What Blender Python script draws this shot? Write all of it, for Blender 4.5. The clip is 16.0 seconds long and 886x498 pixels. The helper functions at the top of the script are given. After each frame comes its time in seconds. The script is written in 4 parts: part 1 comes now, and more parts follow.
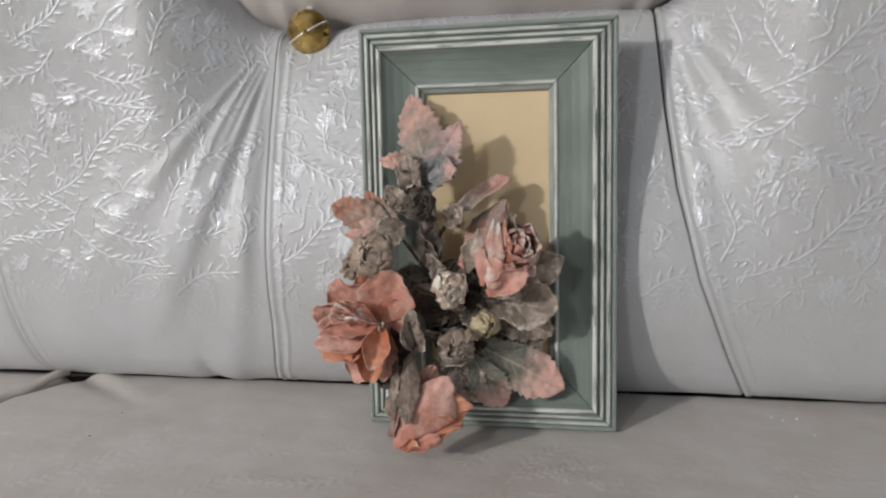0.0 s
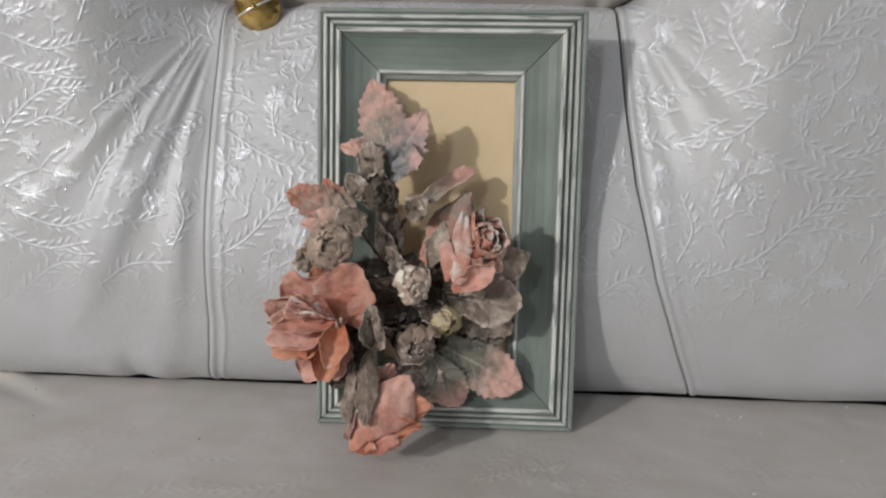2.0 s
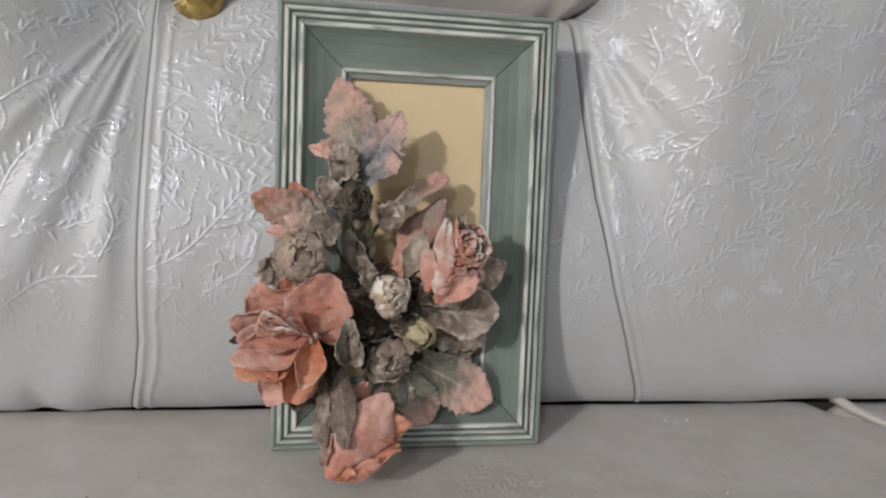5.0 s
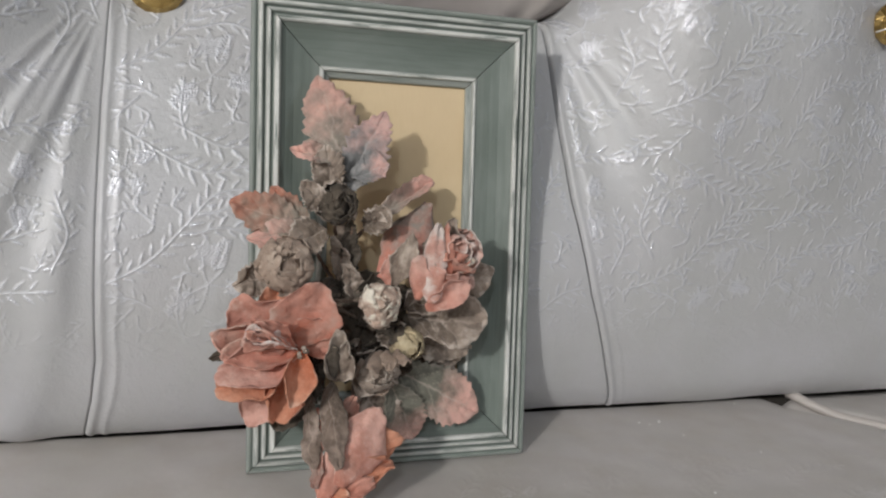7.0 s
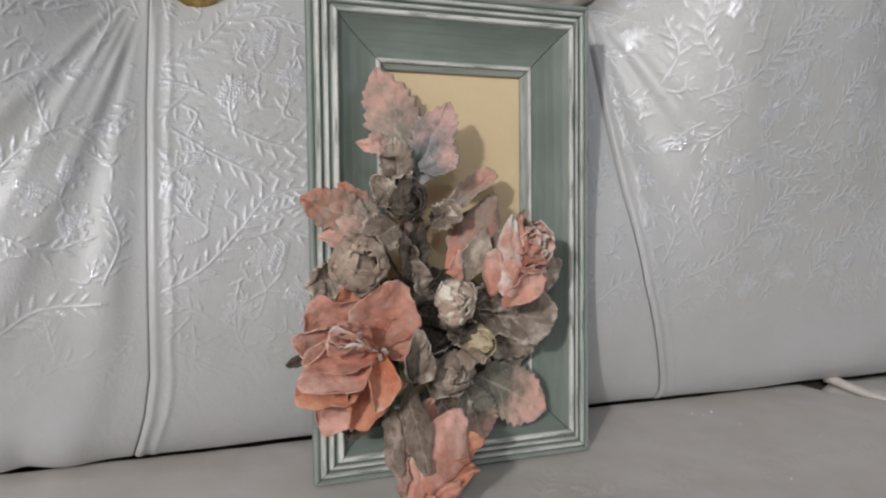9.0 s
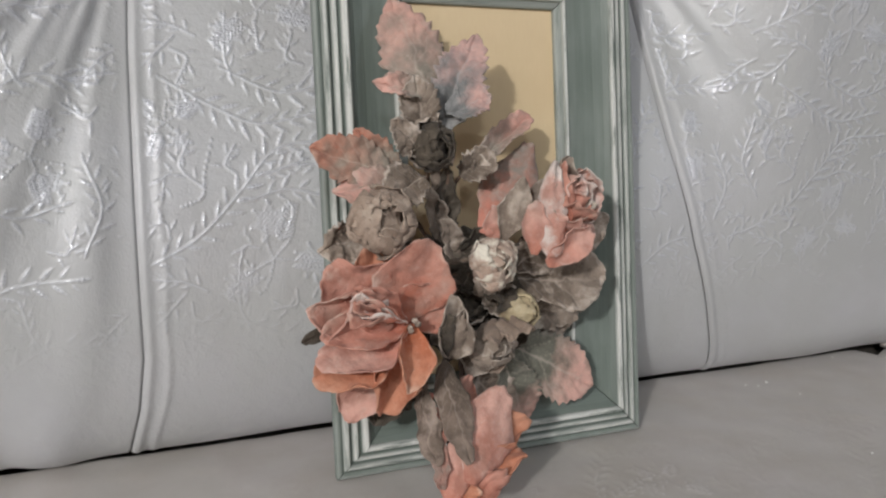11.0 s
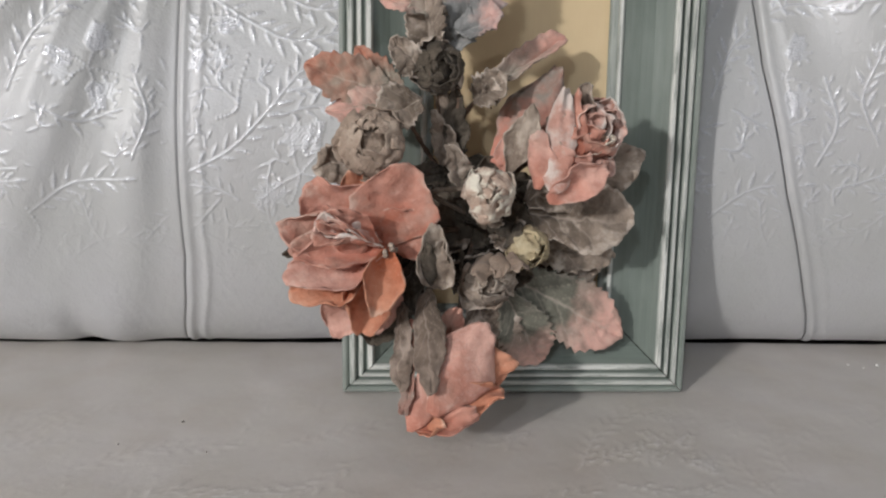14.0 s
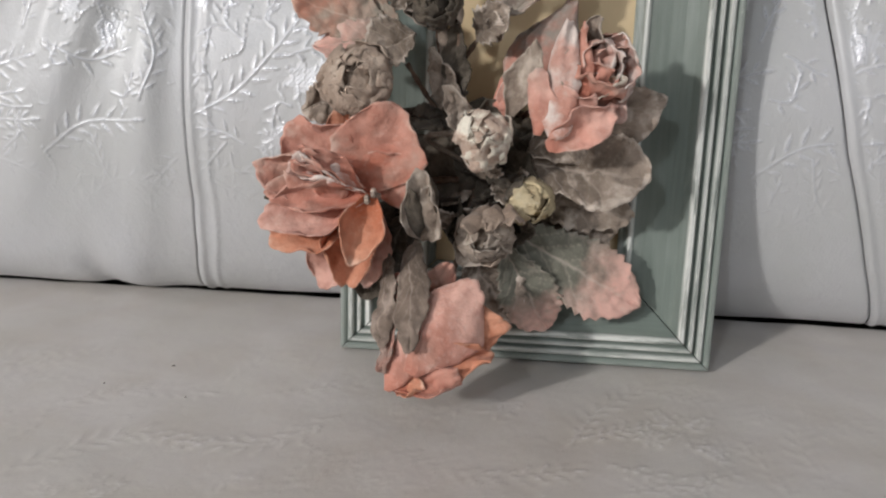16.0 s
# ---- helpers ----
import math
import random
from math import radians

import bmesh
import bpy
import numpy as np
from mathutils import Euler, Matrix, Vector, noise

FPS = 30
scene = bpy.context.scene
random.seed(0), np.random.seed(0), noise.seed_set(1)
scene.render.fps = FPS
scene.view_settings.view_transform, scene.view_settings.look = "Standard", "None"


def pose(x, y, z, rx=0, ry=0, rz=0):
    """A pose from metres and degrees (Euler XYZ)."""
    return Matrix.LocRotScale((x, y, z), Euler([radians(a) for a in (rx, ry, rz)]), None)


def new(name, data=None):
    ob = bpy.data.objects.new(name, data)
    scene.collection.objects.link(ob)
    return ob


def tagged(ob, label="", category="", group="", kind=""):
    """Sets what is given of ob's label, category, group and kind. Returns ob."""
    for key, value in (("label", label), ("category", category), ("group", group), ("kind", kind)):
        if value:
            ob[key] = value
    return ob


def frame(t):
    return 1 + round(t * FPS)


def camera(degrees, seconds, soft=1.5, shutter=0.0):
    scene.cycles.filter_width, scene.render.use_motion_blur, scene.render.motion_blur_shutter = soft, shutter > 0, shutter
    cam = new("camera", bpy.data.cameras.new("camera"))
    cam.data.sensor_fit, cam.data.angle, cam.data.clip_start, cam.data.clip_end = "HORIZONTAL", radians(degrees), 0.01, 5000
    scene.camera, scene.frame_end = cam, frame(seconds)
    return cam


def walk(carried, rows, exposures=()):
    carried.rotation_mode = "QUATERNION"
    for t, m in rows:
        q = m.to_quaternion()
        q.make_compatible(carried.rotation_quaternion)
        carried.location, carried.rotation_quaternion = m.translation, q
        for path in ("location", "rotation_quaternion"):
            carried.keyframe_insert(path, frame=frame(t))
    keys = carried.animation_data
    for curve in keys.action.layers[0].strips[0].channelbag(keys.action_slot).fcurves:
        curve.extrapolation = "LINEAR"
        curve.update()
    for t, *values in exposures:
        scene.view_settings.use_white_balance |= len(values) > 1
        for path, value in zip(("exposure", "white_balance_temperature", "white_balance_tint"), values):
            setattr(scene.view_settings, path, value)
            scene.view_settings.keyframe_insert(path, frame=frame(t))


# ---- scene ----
cam = camera(61.9, 16.0, 2.15)
METRES, EYE, TILT, LEAN, TURN = 0.62, 0.69, -6.0, 0.0, 11.0
ROWS = [
    (0.0, 0.0, 0.0, 0.0, -0.17, -7.13, 1.33),
    (0.5, 0.0134, -0.0063, -0.0003, 0.52, -7.29, 1.58),
    (1.0, -0.003, 0.0091, -0.0101, -2.42, -7.55, 0.65),
    (1.5, -0.0338, 0.0198, -0.0069, -4.79, -6.85, -0.28),
    (2.0, -0.0813, 0.043, -0.0131, -8.03, -7.11, -1.15),
    (2.5, -0.1045, 0.0547, -0.0165, -9.75, -6.73, -1.35),
    (3.0, -0.1354, 0.0635, -0.0236, -12.25, -6.36, -2.34),
    (3.5, -0.1688, 0.0787, -0.029, -14.89, -6.39, -1.96),
    (4.0, -0.1877, 0.089, -0.0249, -16.67, -5.77, -1.78),
    (6.5, -0.2895, 0.1791, -0.0512, -26.32, -4.86, -2.18),
    (7.0, -0.3013, 0.1876, -0.0438, -27.71, -4.34, -1.83),
    (7.5, -0.3199, 0.189, -0.0435, -28.8, -3.58, -2.34),
    (8.0, -0.3403, 0.1943, -0.0455, -30.32, -3.0, -2.02),
    (8.5, -0.3796, 0.2235, -0.0639, -30.82, -2.96, -1.53),
    (9.0, -0.3932, 0.2698, -0.0637, -31.01, -3.56, 0.28),
    (11.5, -0.3662, 0.3767, -0.1004, -30.74, -5.22, 2.64),
    (12.0, -0.3302, 0.3607, -0.0969, -27.63, -5.92, 1.99),
    (12.5, -0.2881, 0.3352, -0.0992, -23.98, -6.86, 1.19),
    (13.0, -0.237, 0.3228, -0.0975, -20.68, -7.56, 0.9),
    (13.5, -0.1943, 0.3113, -0.095, -16.41, -8.45, 0.41),
    (14.0, -0.1697, 0.3125, -0.1017, -12.81, -10.06, -0.7),
    (14.5, -0.1457, 0.3147, -0.1049, -10.29, -11.17, -1.82),
    (15.0, -0.119, 0.3188, -0.0989, -8.46, -11.54, -1.46),
    (15.5, -0.0872, 0.3264, -0.1039, -6.57, -12.03, -1.01),
    (16.0, -0.07, 0.3402, -0.1285, -4.49, -12.13, -1.56),
]
# the picture stands at x 0, y 0 on a seat 0.45 m high and leans back a little
BASE = pose(0, 0, 0.45, TILT) @ pose(0.081, -0.607, -0.461) @ pose(0, 0, EYE, 0, LEAN, TURN)
walk(cam, [(t, BASE @ pose(METRES * x, METRES * y, METRES * z, 90 + pitch, roll, yaw)) for t, x, y, z, yaw, pitch, roll in ROWS],
     [(0.0, -0.13), (9.0, -0.13), (11.5, -0.12), (14.0, -0.03), (16.0, 0.09)])

# ---- light: unseen key lamp and two added fill lamps in a closed, pale room ----
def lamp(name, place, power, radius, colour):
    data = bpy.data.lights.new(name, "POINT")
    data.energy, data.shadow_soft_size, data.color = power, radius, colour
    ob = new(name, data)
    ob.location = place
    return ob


lamp("unseen_lamp", (-2.95, -3.15, 2.10), 415.0, 0.12, (0.985, 0.965, 0.938))
# unseen cool lamp added to fill shadows and give the cloth bluish sheen
lamp("unseen_lamp", (-0.95, -2.4, 2.05), 45.0, 0.09, (0.88, 0.94, 1.0))
# unseen lamp added to brighten the right side and raise glints there
lamp("added_fill_lamp", (2.5, -2.3, 2.0), 46.0, 0.12, (0.86, 0.92, 1.0))
world = bpy.data.worlds.new("night_room")
world.use_nodes = True
world.node_tree.nodes["Background"].inputs[0].default_value = (0.5, 0.5, 0.5, 1)
world.node_tree.nodes["Background"].inputs[1].default_value = 0.008
scene.world = world


# ---- materials ----
class Mat:
    """A small node-material builder."""

    def __init__(self, name, rough=0.6, metal=0.0, spec=0.5):
        self.m = bpy.data.materials.new(name)
        self.m.use_nodes = True
        self.t = self.m.node_tree
        self.b = self.t.nodes["Principled BSDF"]
        self.b.inputs["Roughness"].default_value = rough
        self.b.inputs["Metallic"].default_value = metal
        self.b.inputs["Specular IOR Level"].default_value = spec
        self.height = None

    def n(self, kind, **props):
        node = self.t.nodes.new(kind)
        for k, v in props.items():
            if k == "blend":
                node.blend_type = v
            elif k == "op":
                node.operation = v
            elif k == "attr":
                node.attribute_name = v
        return node

    def link(self, a, b):
        self.t.links.new(a, b)

    def coords(self, scale=(1, 1, 1), vary=False):
        tc = self.n("ShaderNodeTexCoord")
        mp = self.n("ShaderNodeMapping")
        mp.inputs["Scale"].default_value = scale
        self.link(tc.outputs["Object"], mp.inputs["Vector"])
        if vary:
            info = self.n("ShaderNodeObjectInfo")
            mul = self.n("ShaderNodeMath", op="MULTIPLY")
            mul.inputs[1].default_value = 7.3
            self.link(info.outputs["Random"], mul.inputs[0])
            self.link(mul.outputs[0], mp.inputs["Location"])
        return mp.outputs["Vector"]

    def noise(self, size, scale=(1, 1, 1), detail=4, rough=0.55, vary=False):
        node = self.n("ShaderNodeTexNoise")
        node.inputs["Scale"].default_value = 1.0 / size
        node.inputs["Detail"].default_value = detail
        node.inputs["Roughness"].default_value = rough
        self.link(self.coords(scale, vary), node.inputs["Vector"])
        return node.outputs["Fac"]

    def attr(self, name):
        return self.n("ShaderNodeAttribute", attr=name).outputs["Fac"]

    def ramp(self, fac, lo, hi, a=0.0, b=1.0):
        node = self.n("ShaderNodeMapRange")
        node.inputs["From Min"].default_value, node.inputs["From Max"].default_value = lo, hi
        node.inputs["To Min"].default_value, node.inputs["To Max"].default_value = a, b
        self.link(fac, node.inputs["Value"])
        return node.outputs["Result"]

    def math(self, op, a, b):
        node = self.n("ShaderNodeMath", op=op)
        for i, v in enumerate((a, b)):
            if isinstance(v, (int, float)):
                node.inputs[i].default_value = v
            else:
                self.link(v, node.inputs[i])
        return node.outputs[0]

    def mix(self, fac, a, b, blend="MIX"):
        node = self.n("ShaderNodeMixRGB", blend=blend)
        for i, v in enumerate((fac, a, b)):
            if isinstance(v, (int, float)):
                node.inputs[i].default_value = v
            elif isinstance(v, tuple):
                node.inputs[i].default_value = (*v, 1)
            else:
                self.link(v, node.inputs[i])
        return node.outputs[0]

    def colour(self, c):
        if isinstance(c, tuple):
            self.b.inputs["Base Color"].default_value = (*c, 1)
        else:
            self.link(c, self.b.inputs["Base Color"])

    def rough(self, r):
        self.link(r, self.b.inputs["Roughness"])

    def bump(self, fac, depth, strength=1.0):
        node = self.n("ShaderNodeBump")
        node.inputs["Distance"].default_value = depth
        node.inputs["Strength"].default_value = strength
        self.link(fac, node.inputs["Height"])
        if self.height is not None:
            self.link(self.height, node.inputs["Normal"])
        self.height = node.outputs["Normal"]
        self.link(self.height, self.b.inputs["Normal"])


def brocade(name, gloss, shade=1.0, wear=0.0):
    """Pearly white woven upholstery under a clear finish, with raised satin threads that glint."""
    m = Mat(name, 0.4, 0.0, 0.7)
    sheen_mottle = m.noise(0.07, detail=3)
    fine = m.noise(0.012, detail=3)
    warm = 0.06 if wear else 0.0
    tone = lambda r, g, b: (shade * r * (1 + warm), shade * g, shade * b * (1 - warm))
    # patchy sheen of the finish, put into the base as lilac and grey-green
    base = m.mix(m.ramp(sheen_mottle, 0.35, 0.7), tone(0.480, 0.483, 0.482), tone(0.528, 0.528, 0.544))
    base = m.mix(m.ramp(fine, 0.4, 0.75, 0.0, 0.25), base, tone(0.468, 0.460, 0.468))
    if wear:
        base = m.mix(m.ramp(m.noise(0.045, detail=5, rough=0.6), 0.42, 0.72, 0.0, wear), base, tone(0.41, 0.385, 0.355))
    m.b.inputs["Specular Tint"].default_value = (0.88, 0.91, 1.0, 1)
    thread = m.attr("thread")
    # threads whiter and bluer than the ground: part of their sheen is colour
    m.colour(m.mix(m.ramp(thread, 0.15, 0.75, 0.0, 0.8), base, tone(0.79, 0.81, 0.89)))
    m.link(m.ramp(thread, 0.15, 0.65, 0.0, 0.30), m.b.inputs["Metallic"])
    m.rough(m.math("ADD", m.ramp(thread, 0.1, 0.6, gloss, 0.15), m.ramp(fine, 0.3, 0.7, 0.06, -0.05)))
    m.b.inputs["Coat Weight"].default_value = 0.5
    m.b.inputs["Coat Roughness"].default_value = 0.38
    m.bump(m.noise(0.0011, (1, 3.2, 0.28), 2), 0.00026, 0.4 if wear else 0.8)
    m.bump(m.math("MULTIPLY", thread, m.noise(0.0016, (0.7, 1, 1.3), 2)), 0.0012, 1.0)
    m.bump(m.noise(0.007, detail=4, rough=0.65), 0.0016, 0.16 if wear else 0.42)
    return m


BACK_CLOTH = brocade("pearl_brocade", 0.47).m
SEAT_CLOTH = brocade("worn_brocade", 0.5, 1.12, 0.45).m

m = Mat("plain_satin", 0.42, 0.0, 0.5)
m.colour(m.mix(m.ramp(m.noise(0.05), 0.35, 0.7), (0.45, 0.41, 0.385), (0.53, 0.49, 0.462)))
m.bump(m.noise(0.001, (1, 4, 0.3), 2), 0.0001, 0.5)
SATIN = m.m

# near-black standing in for shade, in the seat crease and behind mitre joints
m = Mat("gap_shade", 0.9)
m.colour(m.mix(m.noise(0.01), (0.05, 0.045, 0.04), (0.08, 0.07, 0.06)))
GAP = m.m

m = Mat("green_chalk_paint", 0.5, 0.0, 0.4)
streak = m.noise(0.0032, (0.05, 1, 1), 5, 0.6)
patch = m.noise(0.02, (0.35, 1, 1), 4)
green = m.mix(m.ramp(streak, 0.15, 0.92), (0.120, 0.150, 0.132), (0.200, 0.234, 0.211))
green = m.mix(m.ramp(patch, 0.48, 0.72, 0, 0.35), green, (0.28, 0.315, 0.295))
wash = m.math("MULTIPLY", m.attr("wash"), m.ramp(m.noise(0.0045, (0.12, 1, 1), 5, 0.65), 0.30, 0.52))
green = m.mix(wash, green, (0.70, 0.71, 0.68))
scuff = m.ramp(m.noise(0.0035, (0.2, 1, 1), 6, 0.7, True), 0.70, 0.76)
m.colour(m.mix(m.math("MULTIPLY", scuff, 0.7), green, (0.62, 0.64, 0.60)))
m.bump(streak, 0.0005, 0.5)
m.bump(m.noise(0.0012, detail=2), 0.0002, 0.4)
PAINT = m.m

m = Mat("cream_card", 0.8, 0.0, 0.25)
card = m.mix(m.ramp(m.noise(0.05), 0.3, 0.7), (0.70, 0.55, 0.345), (0.76, 0.61, 0.40))
m.colour(m.mix(m.ramp(m.noise(0.0015, (1, 1, 0.15), 3), 0.4, 0.7, 0, 0.2), card, (0.66, 0.50, 0.30)))
m.bump(m.noise(0.0008, detail=2), 0.0001, 0.4)
CARD = m.m


def dried(name, base, tip, frost, dust, low=0.25, high=0.85, cover=0.0, grey=0.0, relief=1.0, ragged=0.34, patches=0.85, pale_rim=0.32):
    """Stiffened, painted cloth: one colour near the stalk, another near the rim, dusty white plaster in patches."""
    m = Mat(name, 0.78, 0.0, 0.25)
    warp = m.math("ADD", m.attr("along"), m.ramp(m.noise(0.013, detail=3, vary=True), 0.2, 0.8, -ragged, ragged))
    col = m.mix(m.ramp(warp, low, high), base, tip)
    mott = m.noise(0.010, detail=3, rough=0.5, vary=True)
    col = m.mix(m.ramp(mott, 0.44, 0.70, 0, 0.58), col, tuple(0.62 * c for c in base))
    torn = m.math("MULTIPLY", m.ramp(m.attr("rim"), 0.82, 1.0, 0, pale_rim), m.ramp(m.noise(0.007, detail=3, vary=True), 0.42, 0.62, 0.0, 1.0))
    rim = m.math("ADD", torn, m.ramp(m.noise(0.013, detail=4, rough=0.55, vary=True), 0.40, 0.74, 0, patches))
    stain = m.ramp(m.noise(0.021, detail=3, rough=0.5, vary=True), 0.52, 0.66, 0, grey)
    col = m.mix(stain, col, (0.36, 0.315, 0.265))
    col = m.mix(m.math("MULTIPLY", m.ramp(rim, 0.40 - cover, 0.80 - cover), frost), col, dust)
    col = m.mix(m.ramp(m.noise(0.0026, detail=5, rough=0.7, vary=True), 0.52, 0.72, 0, 0.28), col, dust)
    col = m.mix(m.ramp(m.attr("vein"), 0.25, 0.9, 0.0, 0.5), col, dust)
    info = m.n("ShaderNodeObjectInfo")
    col = m.mix(m.ramp(info.outputs["Random"], 0, 1, 0.0, 0.22), col, tuple(0.7 * c for c in base))
    m.colour(col)
    m.b.inputs["Sheen Weight"].default_value = 0.12
    m.bump(m.noise(0.0045, detail=4, rough=0.6, vary=True), 0.0024 * relief, 0.75)
    m.bump(m.noise(0.0010, detail=3, vary=True), 0.0003, 0.3)
    return m.m


SALMON = dried("salmon_petal", (0.50, 0.165, 0.105), (0.64, 0.325, 0.255), 0.60, (0.72, 0.56, 0.48), 0.10, 0.75, grey=0.40, relief=0.7, patches=0.62, pale_rim=0.55)
# stalk-end orange deepened to carry the shade inside the petal cups
ORANGE = dried("orange_petal", (0.50, 0.145, 0.068), (0.66, 0.315, 0.205), 0.60, (0.74, 0.54, 0.43), 0.15, 0.85, relief=0.6, patches=0.50, pale_rim=0.60)
PINK = dried("pink_petal", (0.58, 0.240, 0.175), (0.73, 0.435, 0.365), 0.60, (0.77, 0.64, 0.57), 0.10, 0.70, grey=0.20, relief=0.6, patches=0.60, pale_rim=0.55)
FROSTED = dried("frosted_petal", (0.60, 0.31, 0.245), (0.70, 0.46, 0.40), 0.95, (0.76, 0.69, 0.645), cover=0.30)
LEAF = dried("grey_leaf", (0.160, 0.124, 0.097), (0.385, 0.310, 0.256), 0.88, (0.640, 0.552, 0.482), cover=0.10, relief=0.6, pale_rim=0.9)
DUSKLEAF = dried("dusky_leaf", (0.120, 0.090, 0.070), (0.265, 0.203, 0.166), 0.65, (0.450, 0.366, 0.314), relief=0.6)
TIPLEAF = dried("grey_leaf_with_pink_end", (0.190, 0.186, 0.150), (0.790, 0.470, 0.400), 0.42, (0.600, 0.520, 0.450), 0.50, 0.78, relief=0.35, ragged=0.12)
# dried brown, taken near-black so hollows between the flowers look shaded
DARKLEAF = dried("brown_and_gap_shade_leaf", (0.044, 0.035, 0.026), (0.109, 0.088, 0.068), 0.30, (0.262, 0.226, 0.186))
PINKLEAF = dried("pink_tipped_leaf", (0.338, 0.300, 0.255), (0.719, 0.410, 0.345), 0.50, (0.687, 0.570, 0.490), 0.25, 0.80, relief=0.5)
BLUELEAF = dried("blue_grey_leaf", (0.259, 0.262, 0.262), (0.690, 0.425, 0.380), 0.50, (0.540, 0.520, 0.505), 0.38, 0.78, relief=0.5)
REDLEAF = dried("red_tipped_leaf", (0.340, 0.296, 0.245), (0.567, 0.240, 0.165), 0.42, (0.654, 0.520, 0.430), 0.35, 0.80, relief=0.5)
PINKGREY = dried("pink_leaf_greying_at_the_end", (0.640, 0.270, 0.205), (0.270, 0.245, 0.215), 0.45, (0.600, 0.520, 0.460), 0.25, 0.70, relief=0.5)
GREYBUD = dried("grey_bud", (0.235, 0.184, 0.148), (0.375, 0.305, 0.252), 0.85, (0.610, 0.525, 0.452), cover=0.08, pale_rim=0.5)
WHITEBUD = dried("white_bud", (0.30, 0.165, 0.12), (0.56, 0.42, 0.34), 0.95, (0.86, 0.81, 0.70), 0.0, 0.6, cover=0.24, pale_rim=0.6)
YELLOWBUD = dried("yellow_bud", (0.33, 0.24, 0.15), (0.63, 0.52, 0.33), 0.6, (0.72, 0.64, 0.46), 0.2, 0.8)
MOSS = dried("mossy_bud", (0.290, 0.213, 0.165), (0.440, 0.338, 0.272), 0.72, (0.620, 0.515, 0.430), cover=0.06, pale_rim=0.15)
m = Mat("brown_stem", 0.7)
m.colour(m.mix(m.ramp(m.noise(0.003), 0.35, 0.7), (0.075, 0.045, 0.03), (0.19, 0.12, 0.085)))
m.bump(m.noise(0.002), 0.0006, 0.6)
STEM = m.m

m = Mat("amber_crystal", 0.10, 0.85, 0.8)
m.colour(m.mix(m.ramp(m.noise(0.012, detail=2), 0.35, 0.65), (0.27, 0.165, 0.035), (0.62, 0.43, 0.14)))
m.b.inputs["Coat Weight"].default_value = 0.8
m.b.inputs["Coat Roughness"].default_value = 0.04
AMBER = m.m
m = Mat("pale_glint_bar", 0.25, 0.6)
m.colour((0.82, 0.79, 0.74))
GLINT_BAR = m.m
m = Mat("wall_paint", 0.8)
m.colour(m.mix(m.ramp(m.noise(0.4), 0.3, 0.7), (0.16, 0.153, 0.145), (0.20, 0.192, 0.183)))
m.bump(m.noise(0.004), 0.0006, 0.3)
WALL = m.m
m = Mat("floor_tiles", 0.4)
m.colour(m.mix(m.ramp(m.noise(0.25), 0.3, 0.7), (0.28, 0.25, 0.21), (0.36, 0.33, 0.29)))
FLOOR = m.m
m = Mat("lint", 0.9)
m.colour(m.mix(m.noise(0.001), (0.05, 0.045, 0.04), (0.16, 0.12, 0.10)))
LINT = m.m


# ---- mesh helpers ----
def mesh_object(name, verts, faces, material, parent=None, label="", smooth=True, attrs=None):
    me = bpy.data.meshes.new(name)
    me.from_pydata([tuple(v) for v in verts], [], faces)
    finish(me, material, smooth, attrs)
    ob = new(name, me)
    ob.parent = parent
    return tagged(ob, label)


def finish(me, material, smooth, attrs):
    me.materials.append(material)
    me.polygons.foreach_set("use_smooth", [smooth] * len(me.polygons))
    for key, values in (attrs or {}).items():
        me.attributes.new(key, "FLOAT", "POINT").data.foreach_set("value", np.asarray(values, np.float32))
    me.update()


def part(name, bm, material, parent, label="", smooth=False):
    me = bpy.data.meshes.new(name)
    bm.to_mesh(me)
    bm.free()
    finish(me, material, smooth, None)
    ob = new(name, me)
    ob.parent = parent
    return tagged(ob, label)


def grid_object(name, X, Y, Z, material, parent, label="", attrs=None, flip=False):
    """A quad sheet from three arrays of one shape (fast, for the large cloth surfaces)."""
    r, c = X.shape
    idx = np.arange(r * c, dtype=np.int32).reshape(r, c)
    quads = np.stack([idx[:-1, :-1], idx[:-1, 1:], idx[1:, 1:], idx[1:, :-1]], -1).reshape(-1, 4)
    if flip:
        quads = quads[:, ::-1]
    me = bpy.data.meshes.new(name)
    me.vertices.add(r * c)
    me.vertices.foreach_set("co", np.stack([X, Y, Z], -1).astype(np.float32).ravel())
    me.loops.add(quads.size)
    me.loops.foreach_set("vertex_index", quads.ravel())
    me.polygons.add(len(quads))
    me.polygons.foreach_set("loop_start", np.arange(0, quads.size, 4, dtype=np.int32))
    me.update(calc_edges=True)
    finish(me, material, True, {k: v.ravel() for k, v in (attrs or {}).items()})
    me.validate()
    ob = new(name, me)
    ob.parent = parent
    return tagged(ob, label)


def box_bm(size, centre, bevel=0.0, seg=3):
    bm = bmesh.new()
    bmesh.ops.create_cube(bm, size=1.0, matrix=Matrix.Translation(centre) @ Matrix.Diagonal((*size, 1)))
    if bevel:
        bmesh.ops.bevel(bm, geom=list(bm.edges), offset=bevel, segments=seg, affect="EDGES", profile=0.5)
    return bm


